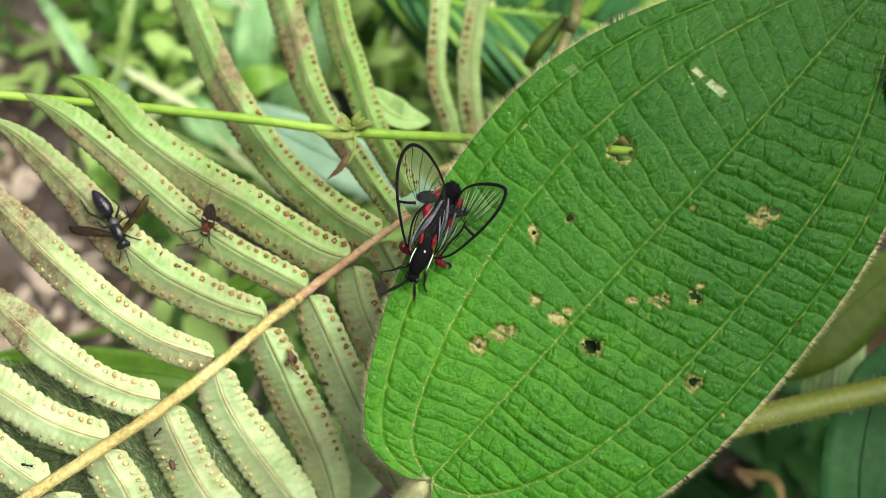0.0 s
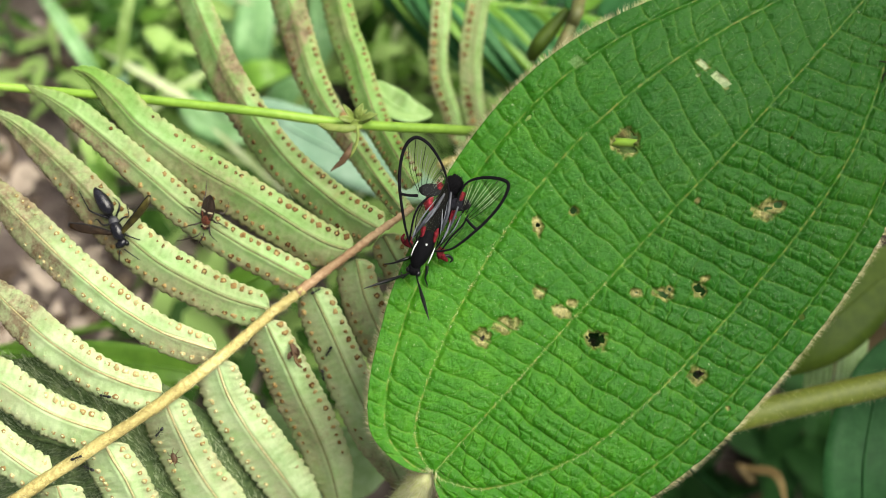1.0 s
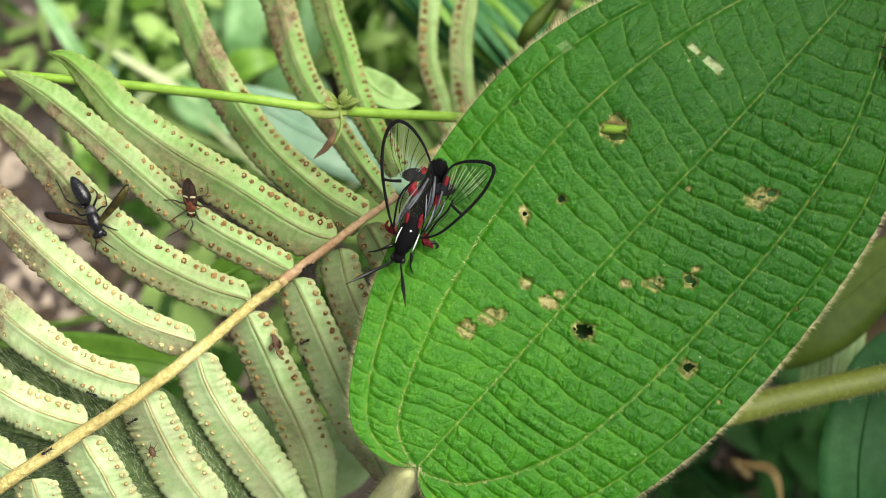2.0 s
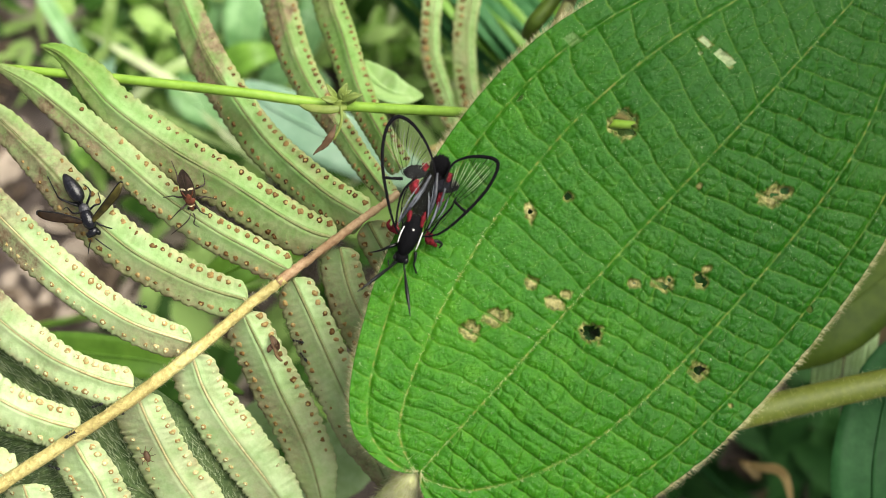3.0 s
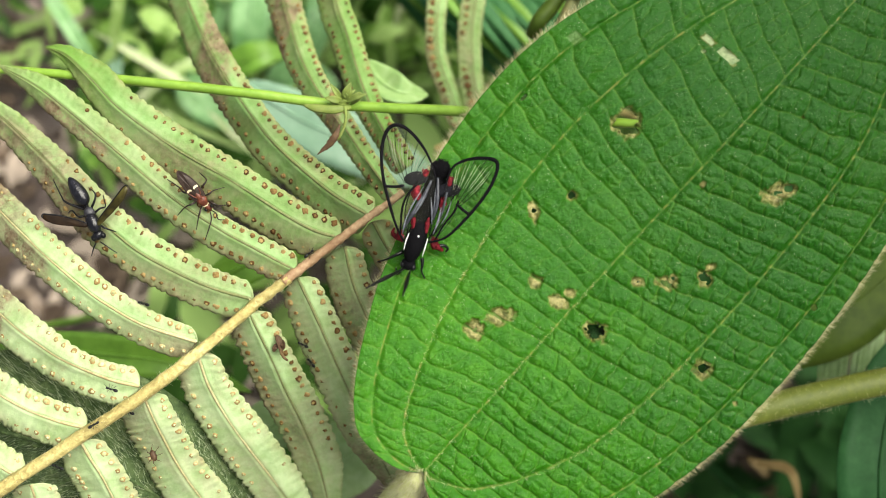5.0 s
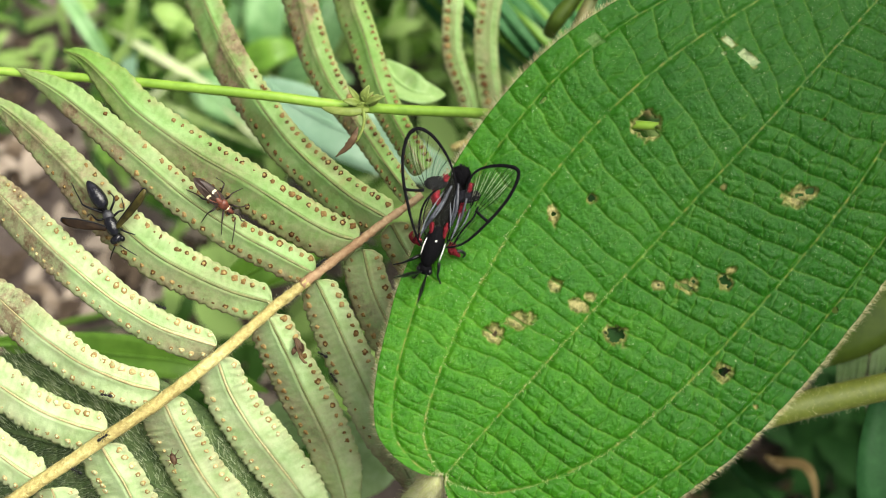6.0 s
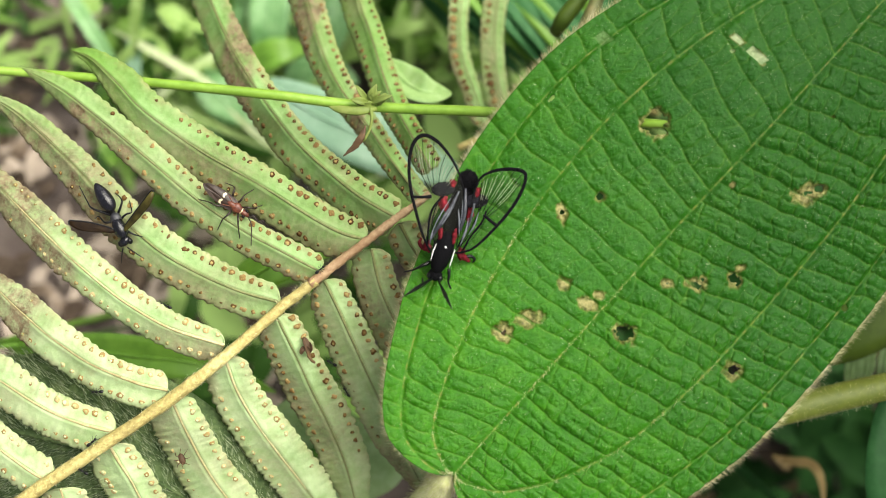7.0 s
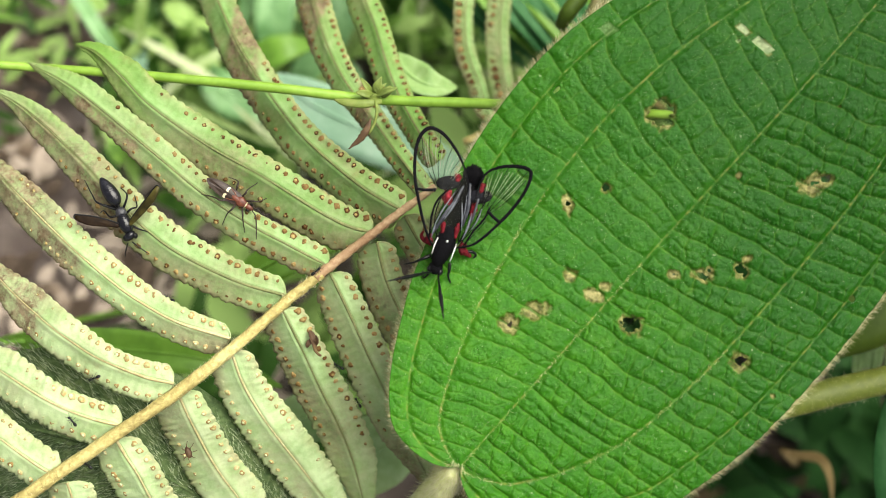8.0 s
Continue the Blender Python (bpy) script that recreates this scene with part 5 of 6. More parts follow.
    # the two long wings: dark frame, clear skin, dark veins
    wings = (
        ([(1.48, 0.09), (3.38, -1.69), (5.39, -4.60), (7.24, -7.75), (8.39, -10.83), (8.66, -13.42), (7.83, -14.94), (5.97, -14.92), (3.58, -13.60), (1.56, -11.71), (-0.03, -9.22), (-0.67, -6.35), (-0.42, -3.38), (0.49, -0.82)],
         ([(6.57, -6.49), (5.27, -6.84), (4.03, -7.34)], [(2.26, -8.39), (3.25, -6.22), (3.32, -4.08), (2.53, -0.84)]),
         ([(4.11, -7.73), (6.61, -10.19), (8.39, -13.36)], [(3.96, -7.79), (6.38, -11.30), (7.72, -14.65)], [(3.74, -7.88), (5.21, -11.34), (6.03, -14.65)], [(3.38, -8.02), (3.99, -11.24), (3.96, -13.70)], [(2.97, -8.27), (2.88, -10.58), (2.42, -12.37)], [(2.58, -8.34), (1.69, -10.13), (0.93, -10.77)],
          [(1.72, -5.14), (1.86, -2.97), (1.63, -0.70)], [(0.92, -6.73), (1.14, -3.68), (1.14, -0.73)])),
        ([(-1.34, -0.87), (-3.64, -2.30), (-5.71, -6.00), (-7.19, -9.89), (-7.61, -12.84), (-7.18, -14.35), (-5.56, -14.38), (-3.23, -13.45), (-1.66, -11.89), (-1.41, -9.35), (-1.73, -6.43), (-1.86, -3.79), (-1.56, -1.81)],
         ([(-3.63, -7.19), (-4.78, -6.64), (-6.04, -6.22)], [(-3.81, -7.77), (-3.67, -6.03), (-2.85, -3.84), (-2.39, -1.63)]),
         ([(-4.25, -7.10), (-6.00, -9.91), (-7.13, -12.99)], [(-4.02, -7.26), (-5.62, -10.86), (-6.87, -14.06)], [(-3.76, -7.50), (-4.83, -11.14), (-5.79, -14.22)], [(-3.38, -7.60), (-3.87, -11.01), (-4.28, -13.79)], [(-3.03, -7.63), (-2.91, -10.45), (-2.85, -13.13)], [(-2.74, -7.51), (-2.23, -9.84), (-1.86, -11.81)],
          [(-2.80, -6.94), (-2.42, -4.51), (-1.89, -1.60)], [(-4.02, -6.00), (-3.23, -3.74), (-2.23, -1.40)])),
    )
    for rim, bars, veins in wings:
        line = ring_line(rim, 150)
        reach = np.hypot(line[:, 0] - line[0, 0], line[:, 1] - line[0, 1])
        high = 2.7 + 0.9 * reach / reach.max() + 0.35 * np.abs(line[:, 0]) / 5
        outline = np.column_stack([line, high])
        plate, plate_faces = sheet(outline, 12)
        fan = np.arctan2(plate[:, 1] - line[0, 1], plate[:, 0] - line[0, 0])  # pleats fan out from the root
        plate[:, 2] += 0.07 * np.sin(fan * 46) * np.clip(np.hypot(plate[:, 0] - line[0, 0], plate[:, 1] - line[0, 1]) / 8, 0, 1)
        skin = part("wing", (plate, plate_faces), SKIN, moth, "clear pleated glassy wing", (0, 0, 0), 0.03)
        k = np.linspace(0, 1, 151)
        rim_radius = 0.10 + 0.17 * np.exp(-((k - 0.42) / 0.2) ** 2) + 0.09 * np.exp(-((k - 0.15) / 0.12) ** 2)
        part("wing_frame", tube(np.vstack([outline, outline[:1]]), rim_radius, 8, 0.1, 0.5), VELVET, skin, "black wing border")

        def on_wing(path, count):
            flat = glide(path, count)
            r = np.hypot(flat[:, 0] - line[0, 0], flat[:, 1] - line[0, 1])
            return np.column_stack([flat, 2.74 + 0.9 * r / reach.max() + 0.35 * np.abs(flat[:, 0]) / 5])

        part("cross_bar", tube(on_wing(bars[0], 8), (0.22, 0.2, 0.24), 6, 0.1, 0.5), VELVET, skin)
        part("cell_vein", tube(on_wing(bars[1], 16), (0.14, 0.16, 0.13), 6, 0.1, 0.5), VELVET, skin)
        for path in veins:
            part("vein", tube(on_wing(path, 10), (0.05, 0.042, 0.05), 5), VELVET, skin)
        # pale tubes between the veins: sky glints on the clear skin's folds, as colour
        for one, two in zip(veins[:5], veins[1:6]):
            for share in (0.33, 0.68):
                fold = (1 - share) * np.array(one) + share * np.array(two)
                fold = glide(fold, 9)[2:8]
                part("pleat", tube(on_wing(fold, 9), (0.012, 0.038, 0.045, 0.015), 5, 0.2, 0.4), PLEAT_GLINT, skin)
    # short hind wings with dark blunt ends, half hidden
    for rim, end in (([(1.05, -0.93), (2.39, -2.59), (3.03, -5.04), (2.80, -7.83), (2.07, -8.97), (1.08, -8.18), (0.55, -5.61), (0.32, -2.91)], (2.78, -8.85)), ([(-1.48, -1.78), (-1.11, -3.99), (-0.82, -6.41), (-0.99, -8.50), (-1.98, -9.40), (-2.82, -8.56), (-2.80, -6.52), (-2.47, -3.52)], (-2.02, -8.66))):
        outline = np.column_stack([ring_line(rim, 40), np.full(40, 2.45)])
        skin = part("hind_wing", sheet(outline, 4), SKIN, moth, "small clear hind wing", (0, 0, 0), 0.03)
        part("wing_frame", tube(np.vstack([outline, outline[:1]]), 0.08, 6, 0.1, 0.5), VELVET, skin)
        part("dark_end", egg((*end, 3.05), (1.75, 1.0, 0.3), 25, 0, 8, 14, ((0.3, 0.1),)), GREY_FUZZ, skin, "dark scaly wing end")
    for path, wide in (([(0.64, -9.20), (1.14, -5.79), (2.21, -2.15)], 0.30), ([(0.76, -7.80), (1.66, -4.57), (2.34, -1.43)], 0.22), ([(-0.12, -9.84), (-0.99, -6.81), (-1.25, -4.05)], 0.24), ([(-1.92, -8.28), (-2.10, -5.74), (-1.92, -3.64)], 0.16)):
        part("wing_fold", tube(glide(lift(path, (3.75, 3.75, 3.1)), 18), (0.14, wide, wide, 0.12), 6, 0.35, 0.35), FOLD, moth, "blue-grey folded wing edge")
    for path, wide in (([(1.41, -7.96), (2.15, -4.96), (2.47, -2.39)], 0.09), ([(-0.01, -6.93), (-0.71, -5.18), (-1.27, -3.38)], 0.12), ([(-1.78, -6.11), (-1.95, -3.99), (-1.83, -2.17)], 0.17), ([(0.84, -7.18), (1.15, -5.20), (1.67, -3.55)], 0.07), ([(-0.26, -8.21), (-0.76, -6.13), (-0.89, -4.75)], 0.06), ([(2.39, -3.44), (2.36, -2.10), (2.24, -0.96)], 0.13), ([(-2.85, -7.22), (-2.85, -5.53), (-2.50, -3.87)], 0.09)):
        part("silvery_fold", tube(glide(lift(path, (3.95, 3.95, 3.3)), 14), (0.03, wide, 0.04), 6, 0.3, 0.3), SILVER, moth, "silvery wing streak")
    for at, size, turn in (((2.17, -6.90), (0.6, 1.15, 0.4), 20), ((1.78, -9.93), (0.45, 0.7, 0.4), 15), ((-1.82, -6.64), (0.42, 1.15, 0.4), 5), ((-1.85, -9.94), (0.4, 0.75, 0.4), 0), ((1.25, -2.71), (0.3, 1.0, 0.35), 15), ((-0.74, -3.00), (0.28, 1.0, 0.35), 10)):
        part("red_patch", ragged(egg((*at, 3.0), (size[0] * 1.15, size[1], 0.42), turn, 0.15, 12, 14), 0.55), RED, moth, "crimson scaly patch")
    # legs
    limb(moth, "leg", [(1.46, 1.43), (2.45, 2.33), (3.44, 3.23), (4.59, 3.95)], (1.4, 1.7, 0.9, 0.1), (0.3, 0.22, 0.14, 0.1), BLACK)
    limb(moth, "leg", [(-1.35, 1.48), (-1.69, 2.53), (-1.83, 3.32), (-2.61, 4.19)], (1.3, 1.2, 0.7, 0.1), (0.28, 0.2, 0.14, 0.1), BLACK)
    limb(moth, "leg", [(0.67, 2.97), (0.89, 3.90), (1.31, 4.75), (1.81, 3.93)], (1.2, 1.1, 0.6, 0.2), (0.22, 0.16, 0.12, 0.1), BLACK)
    limb(moth, "leg", [(-2.10, -0.67), (-2.94, -0.67), (-3.73, -0.39)], (1.5, 1.0, 0.2), (0.42, 0.5, 0.25), RED, "crimson hairy leg")
    limb(moth, "leg", [(-2.80, -0.61), (-3.61, -1.11), (-4.37, -0.90), (-4.25, -0.35)], (1.0, 0.9, 0.4, 0.1), (0.3, 0.25, 0.2, 0.12), BLACK)
    limb(moth, "leg", [(2.37, -0.23), (3.14, -0.26), (3.74, -0.70), (3.68, -1.40)], (1.5, 1.2, 0.7, 0.3), (0.42, 0.36, 0.24, 0.14), RED, "crimson hairy leg")
    left = feeler(moth, (*(0.28, 3.32), 1.9), (*(5.07, 10.98), 2.6), (0.12, 0.16, 0.26, 0.30, 0.16, 0.05), BLACK, "black club-shaped antenna")
    right = feeler(moth, (*(-0.32, 3.33), 1.9), (*(-5.81, 9.67), 2.6), (0.10, 0.13, 0.22, 0.30, 0.18, 0.05), BLACK, "black club-shaped antenna")
    return moth, left, right


def build_wasp():
    wasp = thing("wasp", (-53.3, 6.5, 190), "slender blue-black wasp with spread smoky wings", "wasp")
    part("abdomen", egg((*(-0.06, -3.94), 2.1), (1.12, 2.45, 1.0), 6, -0.3, 18, 16, ((0.1, 0.03), (0.45, 0.03))), SLATE, wasp, "glossy slate-black abdomen")
    limb(wasp, "waist", [(-0.06, -1.95), (-0.09, -1.09), (-0.08, -0.34)], (1.7, 1.55, 1.7), (0.42, 0.24, 0.36), BLACK)
    part("thorax", egg((*(0.05, 1.20), 1.9), (1.05, 1.75, 1.05), -2, -0.05, 16, 16, ((-0.15, 0.05),)), SLATE, wasp, "blue-black shining thorax")
    limb(wasp, "neck", [(0.18, 2.18), (0.34, 3.04)], (1.8, 1.7), (0.6, 0.5), BLACK)
    part("propodeum", egg((*(-0.08, -0.34), 1.8), (0.85, 0.95, 0.8), 0, 0, 10, 12), GREY_PELT, wasp, "silvery-grey hind thorax")
    part("head", egg((*(0.35, 3.23), 1.7), (0.98, 0.66, 0.75), 12, 0, 10, 14), SLATE, wasp)
    for at in ((-0.36, 3.55), (1.05, 3.32)):
        part("eye", egg((*at, 1.7), (0.42, 0.5, 0.5), 0, 0, 8, 10), BLACK, wasp)
    for film, rim in zip((AMBER, SMOKE), ([(-0.39, 1.62), (-1.94, 0.82), (-3.91, -0.06), (-5.87, -0.93), (-6.93, -1.33), (-7.15, -0.84), (-6.01, 0.27), (-4.04, 1.15), (-2.00, 1.79), (-0.72, 2.08)], [(0.77, 1.12), (2.02, -0.29), (3.73, -1.74), (5.15, -2.66), (5.89, -3.05), (6.09, -2.30), (5.06, -1.01), (3.53, 0.06), (1.93, 0.99), (1.15, 1.49)])):
        line = ring_line(rim, 40)
        far = np.hypot(line[:, 0], line[:, 1])
        outline = np.column_stack([line, 2.3 + 0.13 * far])
        wing = part("wing", sheet(outline, 4), film, wasp, "smoky brown folded wing", (0, 0, 0), 0.06)
        part("wing_edge", tube(outline[:20], 0.12, 6, 0.1), BLACK, wing)
    for path in ([(-0.54, -0.86), (-1.91, -2.04), (-1.85, -3.02), (-1.26, -4.08)], [(-0.45, 0.04), (-1.73, -0.24), (-2.41, -0.27), (-2.66, -2.03)], [(-0.57, 2.00), (-1.24, 2.91), (-2.20, 3.98)], [(0.06, -1.35), (1.51, -2.39), (1.84, -2.84)], [(0.43, -1.17), (2.36, -3.30), (2.79, -4.66), (3.01, -7.52)], [(0.52, -0.27), (1.68, -0.59), (2.30, -1.95), (3.20, -2.04)]):
        limb(wasp, "leg", path, (1.4, 1.7, 0.9, 0.05), (0.2, 0.16, 0.1, 0.07), BLACK)
    one = feeler(wasp, (*(0.40, 4.24), 1.8), (*(-0.88, 6.89), 1.4), (0.1, 0.1, 0.09, 0.06), BLACK, "black threadlike antenna")
    two = feeler(wasp, (*(1.07, 4.08), 1.8), (*(2.63, 5.64), 1.0), (0.1, 0.1, 0.09, 0.06), BLACK, "black threadlike antenna")
    return wasp, one, two


BUG_PIVOT = (0.0, 2.4, 1.2)


def build_bug(at, label):
    """A bug whose body tilts about its shoulders while the legs stand; returns the bug and its body."""
    bug = thing("true_bug", at, label, "bug")
    body = part("body", egg((-0.1, -0.9, 1.05), (1.0, 2.9, 0.55), 0, -0.1, 18, 16), BUG_DARK, bug, "dark brown narrow body", BUG_PIVOT)
    body.location = Vector(BUG_PIVOT) * MM

    def piece(name, shape, material, tag=""):
        return part(name, shape, material, body, tag, BUG_PIVOT)

    for side in (-1, 1):
        rim = [(0.05 * side, 0.9), (0.85 * side, 1.3), (1.08 * side, -0.2), (0.98 * side, -2.2), (0.6 * side, -3.7), (0.0, -4.45), (-0.28 * side, -3.5), (-0.12 * side, -1.8)]
        flat = ring_line(rim, 36)
        high = 1.62 + 0.03 * side - 0.28 * flat[:, 0] ** 2 - 0.03 * (flat[:, 1] + 1) ** 2
        piece("fore_wing", sheet(np.column_stack([flat, high]), 4), BUG_DARK, "dark brown folded fore wing")
        band = ring_line([(0.2 * side, -1.0), (0.6 * side, -1.12), (0.92 * side, -0.98), (0.9 * side, -0.66), (0.5 * side, -0.76), (0.22 * side, -0.66)], 24)
        piece("cream_band", sheet(np.column_stack([band, 1.72 - 0.26 * band[:, 0] ** 2]), 3), CREAM, "cream wing band")
        piece("eye", egg((0.5 * side, 3.2, 1.25), (0.24, 0.27, 0.26), 0, 0, 6, 8), BLACK)
        piece("wing_streak", tube(glide([(0.25 * side, 0.9, 1.62), (0.62 * side, 0.2, 1.55), (0.82 * side, -0.45, 1.5)], 10), (0.05, 0.1, 0.04), 6), BUG_RED, "red-brown wing streak")
    piece("scutellum", egg((0.0, 0.75, 1.5), (0.42, 0.75, 0.28), 0, -0.35, 10, 12), BUG_RED, "red-brown triangular shield")
    piece("pronotum", egg((0.0, 1.85, 1.25), (0.78, 0.95, 0.5), 0, 0.3, 10, 14, ((0.35, 0.1),)), BUG_RED, "red-brown pronotum")
    piece("collar", tube(glide([(-0.5, 2.5, 1.3), (0, 2.58, 1.58), (0.5, 2.5, 1.3)], 10), (0.08, 0.1, 0.08), 6), CREAM, "pale collar")
    piece("head", egg((0.0, 3.15, 1.15), (0.46, 0.75, 0.4), 0, 0.2, 10, 12), BUG_RED)
    for name, path in (("leg", [(0.7, 0.2), (1.5, -0.9), (1.75, -2.1), (2.7, -4.4)]), ("leg", [(0.6, 1.2), (1.6, 1.3), (2.7, 1.0), (4.6, 1.1)]), ("leg", [(0.5, 2.2), (1.3, 3.0), (2.1, 3.5), (3.6, 4.6)]),
                       ("leg", [(-0.7, 0.2), (-1.6, 0.0), (-2.3, -0.5), (-1.9, -2.2)]), ("leg", [(-0.6, 1.3), (-1.5, 1.6), (-2.2, 1.5), (-3.7, 1.9)]), ("leg", [(-0.5, 2.2), (-1.1, 3.1), (-1.5, 3.8), (-2.6, 4.4)])):
        limb(bug, name, path, (1.0, 1.8, 1.3, 0.0), (0.14, 0.16, 0.1, 0.06), BUG_DARK, "thin dark leg")
    for path in ([(0.15, 3.8), (0.5, 4.7), (1.5, 5.5), (3.4, 6.7)], [(-0.2, 3.8), (-0.5, 4.5), (-0.2, 5.4), (-0.9, 6.0)]):
        limb(bug, "antenna", path, (1.1, 1.4, 1.1, 0.5), (0.08, 0.09, 0.1, 0.06), BUG_DARK)
    return bug, body


def build_ant():
    ant = thing("ant", (0, 0, 0), "tiny black ant on the fern frond", "ant", "ants on the fern")
    part("abdomen", egg((0, -0.75, 0.45), (0.3, 0.48, 0.28), 0, 0, 8, 10), BLACK, ant)
    part("thorax", egg((0, 0.1, 0.45), (0.17, 0.42, 0.18), 0, 0, 8, 8), BLACK, ant)
    part("head", egg((0, 0.75, 0.45), (0.26, 0.3, 0.22), 0, 0, 8, 8), BLACK, ant)
    for side in (-1, 1):
        for y, fore in ((0.3, 0.45), (0.1, 0.0), (-0.1, -0.5)):
            limb(ant, "leg", ((0.1 * side, y), (0.45 * side, y + fore * 0.5), (0.8 * side, y + fore)), (0.45, 0.6, 0.0), (0.05, 0.045, 0.03), BLACK)
        limb(ant, "antenna", ((0.12 * side, 0.95), (0.35 * side, 1.2), (0.4 * side, 1.55)), (0.5, 0.6, 0.35), (0.04, 0.035, 0.03), BLACK)
    for piece in ant.children:
        piece.data.transform(Matrix.Scale(0.8, 4))
    return ant


MOTH, MOTH_ANTENNA_A, MOTH_ANTENNA_B = build_moth()
WASP, WASP_ANTENNA_A, WASP_ANTENNA_B = build_wasp()
BUG, BUG_BODY = build_bug((-37.8, 9.0, 189), "small red-brown bug with a cream wing band")
EDGE_BUG, _ = build_bug(np.array((66.80, 30.79, 198.80)) - (0, 2.2, 0), "small reddish bug at the far end of the leaf")
EDGE_BUG.rotation_euler = (0, 0, radians(-8))
ANTS = [build_ant()]
for _ in range(8):
    ANTS.append(copy_thing(ANTS[0], pose(0, 0, 0)))


def build_tuft():
    """A dried crumb with thin legs, caught on a leaflet, and a withered patch."""
    at = np.array((-43.5, -29.7, 194.0))
    tuft = thing("dried_husk", at, "tiny dried brown husk with bent legs", "husk")
    part("body", egg((0, 0, 0.4), (0.5, 0.9, 0.4), 20, 0, 8, 10), DRY, tuft)
    for a in range(0, 360, 45):
        c, s = math.cos(radians(a + 10)), math.sin(radians(a + 10))
        limb(tuft, "leg", ((0.3 * c, 0.5 * s), (0.9 * c, 1.0 * s), (1.3 * c, 1.6 * s)), (0.5, 0.9, 0.0), (0.07, 0.06, 0.04), DRY)
    at = np.array((-25.7, -14.1, 187.8))
    flake = thing("withered_flake", at, "small crumpled brown withered flake", "flake")
    crumbs = [blade(glide([(-0.5, 1.7, 0.2), (0, 0.2, 0.6), (0.4, -1.6, 0.3)], 12), 1.0, 0.8, 5, 35), blade(glide([(0.3, 0.9, 0.3), (0.7, 0.1, 0.9), (0.4, -0.6, 0.4)], 8), 0.9, 0.6, 5, -30),
              blade(glide([(-0.3, 0.3, 0.4), (-0.7, -0.3, 0.8), (-0.9, -1.0, 0.3)], 8), 0.7, 0.7, 5, 20), tube(glide([(0.2, -1.2, 0.3), (0.8, -1.9, 0.5), (1.1, -2.2, 0.1)], 8), (0.12, 0.08), 6)]
    part("flake", joined(*crumbs), DRY, flake, "", (0, 0, 0), 0.12)


build_tuft()


# ---- what moves ----
def mm_pose(x, y, z, rx=0, ry=0, rz=0):
    return pose(x * MM, y * MM, z * MM, rx, ry, rz)


def motions():
    # the moth treads slowly forward and turns a little; its heading is in degrees about z
    walk(MOTH, [(t, mm_pose(x, y, 200.7, 0, 0, a)) for t, x, y, a in (
        (0, -4.70, 1.99, 156.4), (0.5, -5.00, 1.90, 156.1), (1, -4.99, 1.84, 155.7), (1.5, -4.92, 2.18, 156.2), (3, -4.71, 2.12, 157.9), (3.5, -4.64, 2.04, 158.8), (4, -4.66, 1.66, 160.1), (4.5, -4.34, 1.23, 163.0), (6, -4.76, 1.04, 159.4), (6.5, -4.69, 0.78, 159.4), (7, -4.63, 0.01, 161.4), (7.5, -5.19, -0.49, 157.5), (8, -5.25, -0.28, 158.2),
    )])
    # its antennae sweep about their roots: turn in the plane, and lift
    for ob, rest, rows in ((MOTH_ANTENNA_A, -32.0, (
        (0, -7.4, 53.9), (0.5, -13.6, 46.0), (1, -15.5, 33.6), (1.5, -14.2, 23.4), (3, 2.0, 35.3), (3.5, -1.4, 15.3), (4, -2.8, 40.4), (4.5, -5.0, 38.4), (6, -28.6, 60.2), (6.5, -19.9, 35.8), (7, -9.9, 54.3), (7.5, -23.4, 45.5), (8, -26.2, 41.7),
    )), (MOTH_ANTENNA_B, 40.9, (
        (0, -15.6, 64.3), (0.5, 1.7, 48.4), (1, 0.1, 30.4), (1.5, -5.4, 41.6), (3, -11.0, 20.6), (3.5, -1.1, 18.4), (4, -13.5, 0.0), (4.5, -30.8, 59.4), (6, -36.9, 55.2), (6.5, 2.9, 42.3), (7, 6.0, 55.3), (7.5, -21.3, 32.4), (8, -11.2, 37.9),
    ))):
        root = ob.location.copy()
        axis = Vector((-math.sin(radians(rest)), math.cos(radians(rest)), 0))
        side = Vector((math.cos(radians(rest)), math.sin(radians(rest)), 0))
        walk(ob, [(t, Matrix.Translation(root) @ Matrix.Rotation(radians(yaw), 4, "Z") @ Matrix.Rotation(radians(up), 4, side)) for t, yaw, up in rows])
    walk(WASP, [(t, mm_pose(x, y, 190.6, 0, 0, a)) for t, x, y, a in (
        (0, -52.94, 7.56, 209.6), (0.5, -53.21, 6.72, 206.2), (1, -53.23, 6.54, 206.6), (1.5, -53.26, 6.31, 206.0), (3, -53.17, 6.19, 207.0), (3.5, -53.18, 6.08, 206.7), (4, -53.17, 5.95, 207.2), (4.5, -53.29, 5.76, 206.3), (6, -53.28, 5.88, 207.0), (6.5, -53.39, 5.74, 206.5), (7, -53.29, 5.49, 206.9), (7.5, -53.36, 5.48, 206.0), (8, -53.36, 5.37, 206.3),
    )])
    for ob, rows in ((WASP_ANTENNA_A, ((0, -38), (0.5, 0), (1.5, 2), (3.5, 0), (6, 4), (7, 2), (8, 0))), (WASP_ANTENNA_B, ((0, 0), (0.5, 12), (1.5, 6), (3.5, 0), (6, -8), (7, 6), (8, 0)))):
        root = ob.location.copy()
        walk(ob, [(t, Matrix.Translation(root) @ Matrix.Rotation(radians(yaw), 4, "Z")) for t, yaw in rows])
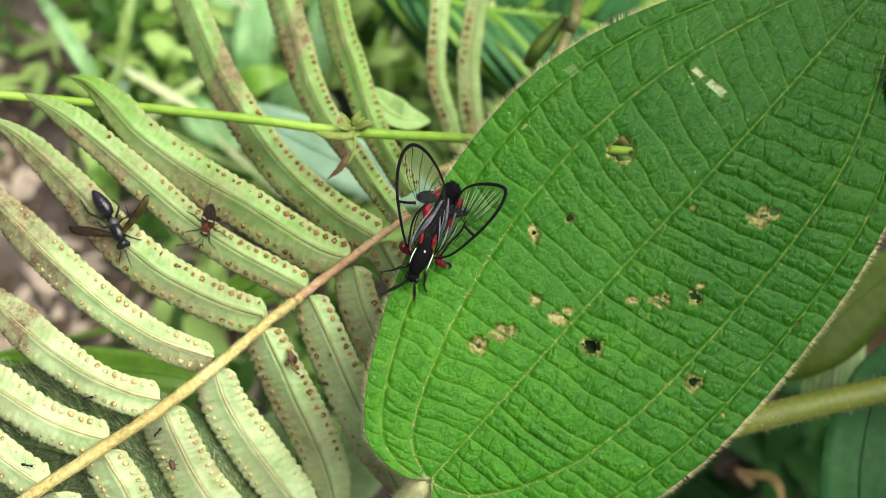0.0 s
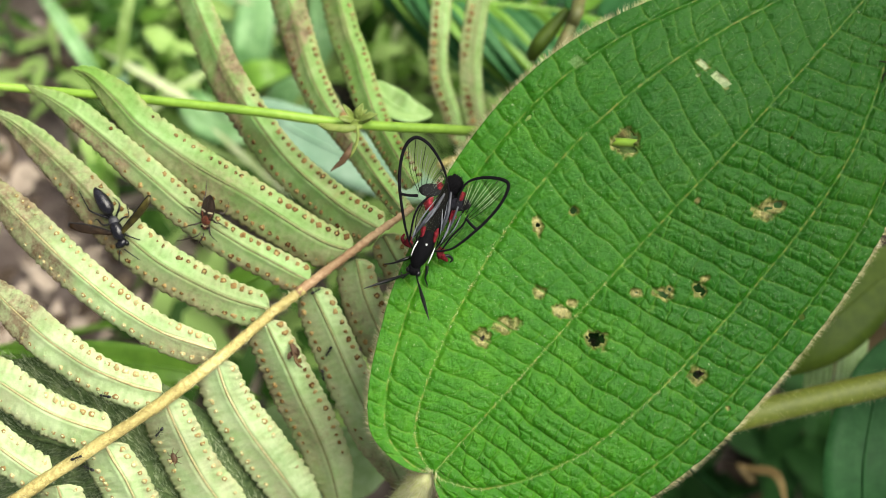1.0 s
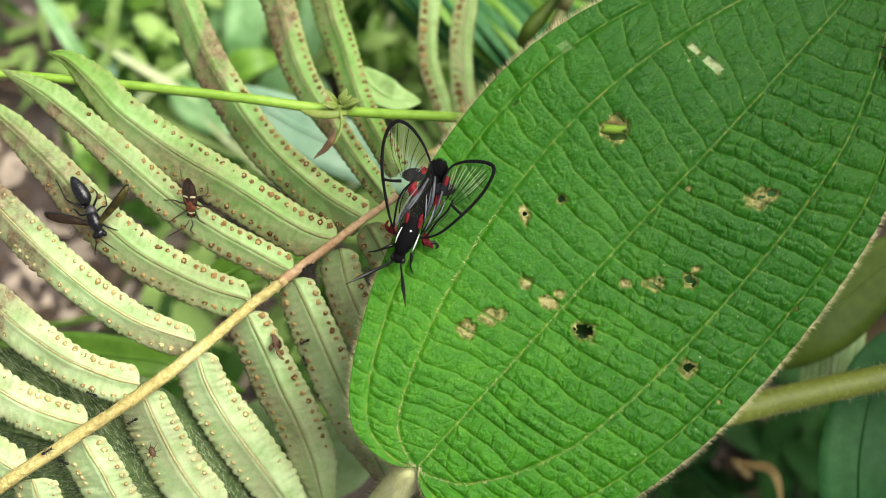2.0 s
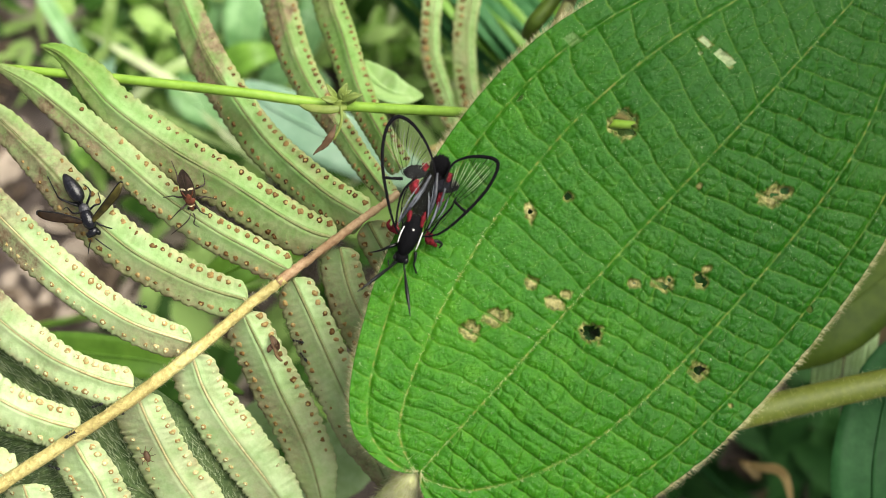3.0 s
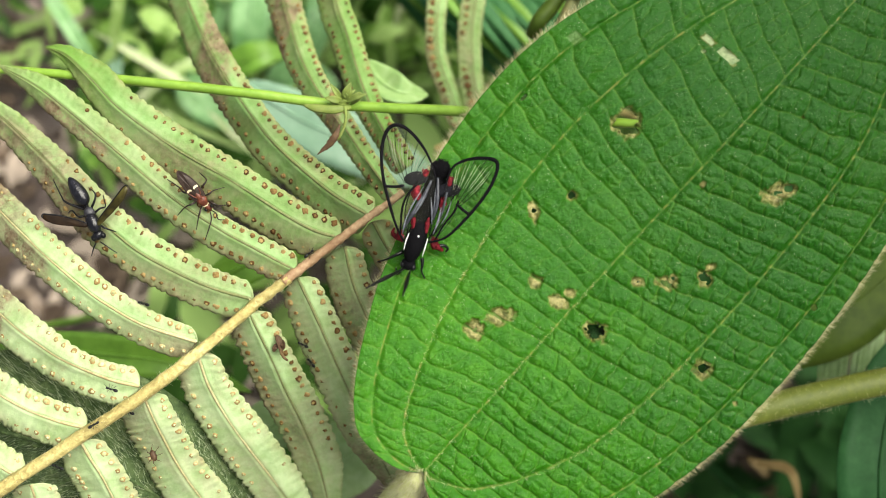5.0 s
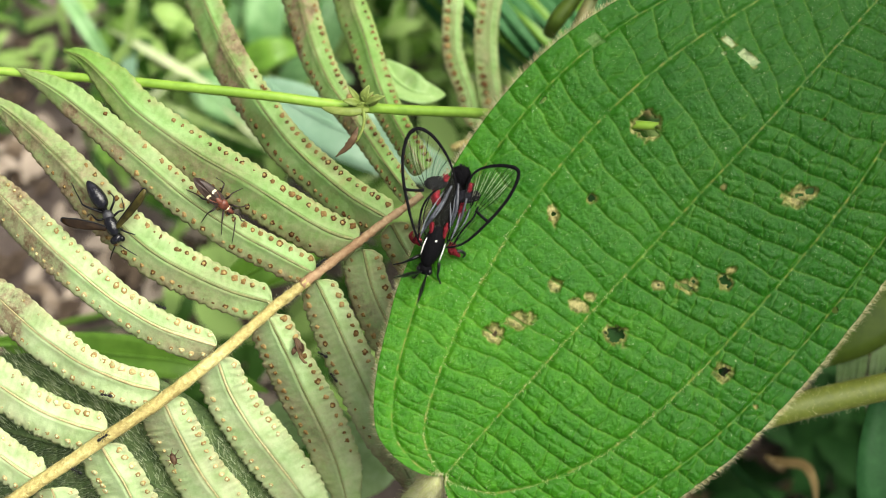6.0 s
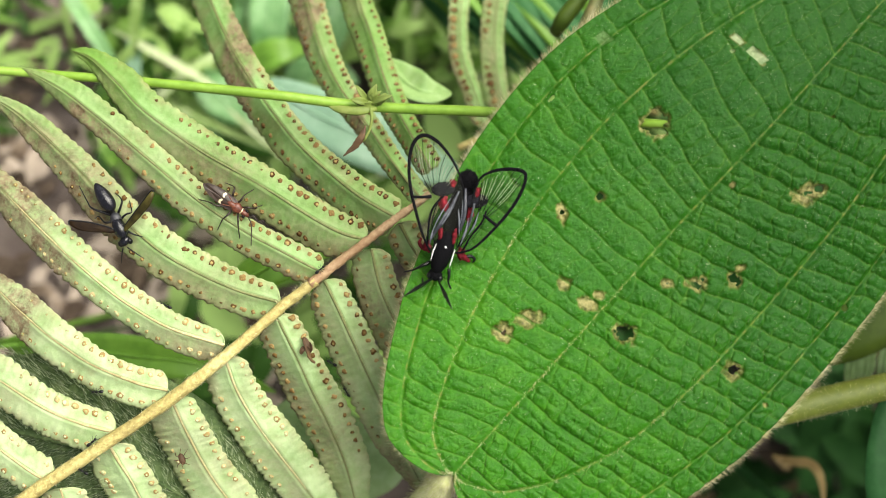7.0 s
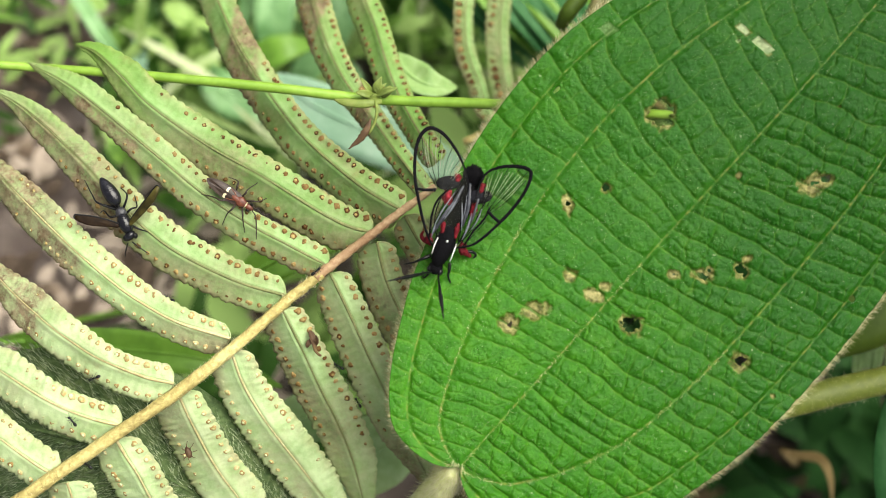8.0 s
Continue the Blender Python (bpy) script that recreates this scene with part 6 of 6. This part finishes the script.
    # the bug turns on the spot; its body, tail up at first, sinks
    turns = (
        (0, -38.45, 8.15, 153.4, 48), (0.5, -38.6, 8.2, 152.4, 48), (1, -38.9, 8.1, 157.9, 47), (1.5, -38.6, 8.15, 169.2, 45), (3, -38.12, 9.18, 184.4, 44), (3.5, -37.60, 9.16, 194.4, 42), (4, -37.73, 9.36, 194.5, 40), (4.5, -37.91, 9.29, 206.4, 32), (6, -37.68, 8.95, 224.5, 26), (6.5, -37.88, 8.61, 231.7, 14), (7, -37.14, 8.30, 233.0, 7), (7.5, -37.42, 8.65, 234.0, 8), (8, -37.36, 8.16, 234.4, 7),
    )
    rows, tilts = [], []
    for t, x, y, a, p in turns:
        back = BUG_PIVOT[1] * (1 - math.cos(radians(p)))
        rows.append((t, mm_pose(x + math.sin(radians(a)) * back, y - math.cos(radians(a)) * back, 188.6, 0, 0, a)))
        tilts.append((t, mm_pose(*BUG_PIVOT, -p, 0, 0)))
    walk(BUG, rows)
    walk(BUG_BODY, tilts)
    # ants run along the rachis and the leaflets
    trails = (
        ((0, -55.19, -30.29, 199.00, 60), (3.5, -55.68, -30.42, 199.00, 70), (8, -56.99, -30.45, 199.00, 55)),
        ((0, -55.47, -18.81, 198.00, 100), (1, -53.09, -19.67, 198.00, 80), (1.5, -52.35, -19.98, 198.00, 60), (3.5, -48.80, -22.01, 198.00, 120), (4.5, -47.77, -19.40, 198.00, 70), (6, -52.20, -19.69, 198.00, 80), (8, -56.03, -18.15, 198.00, 110)),
        ((0, -45.53, -24.51, 195.00, 140), (1.5, -45.75, -25.74, 195.00, 140), (3, -47.28, -22.86, 195.50, 60), (4.5, -46.66, -23.00, 195.50, 60), (7, -48.23, -23.52, 195.50, 125), (8, -48.59, -24.23, 195.50, 125)),
        ((0, -63.62, -28.51, 200.80, 260), (1, -56.63, -28.55, 200.50, 290), (1.5, -58.09, -29.15, 200.50, 300), (4, -49.98, -23.64, 200.00, 300), (7, -55.10, -26.19, 199.50, 310), (8, -58.94, -24.14, 199.20, 40)),
        ((0, -46.94, -7.16, 193.00, 80), (1, -45.76, -8.14, 193.00, 80), (1.5, -44.53, -8.05, 193.00, 80), (8, -46.27, -7.02, 193.00, 60)),
        ((0, -19.59, -12.88, 185.00, 165), (1, -20.47, -14.01, 185.00, 150), (3.5, -22.61, -13.48, 185.00, 70), (8, -22.13, -18.21, 185.00, 60)),
        ((0, -21.26, -18.22, 183.00, 80), (1, -21.57, -17.95, 183.00, 10), (3.5, -21.77, -15.82, 184.00, 40), (8, -19.52, -24.24, 182.00, 30)),
        ((0, -18.56, -15.63, 183.00, 30), (3.5, -16.96, -15.21, 183.00, 30), (7, -20.48, -16.77, 183.00, 30), (8, -16.15, -16.90, 183.00, 30)),
        ((0, -25.84, -5.21, 188.00, 300), (1, -22.18, -4.12, 188.00, 300), (3.5, -20.34, 0.51, 189.00, 310), (8, -24.90, -3.40, 189.00, 310)),
    )
    for ant, trail in zip(ANTS, trails):
        walk(ant, [(t, mm_pose(x, y, z, 0, 0, a)) for t, x, y, z, a in trail])


motions()
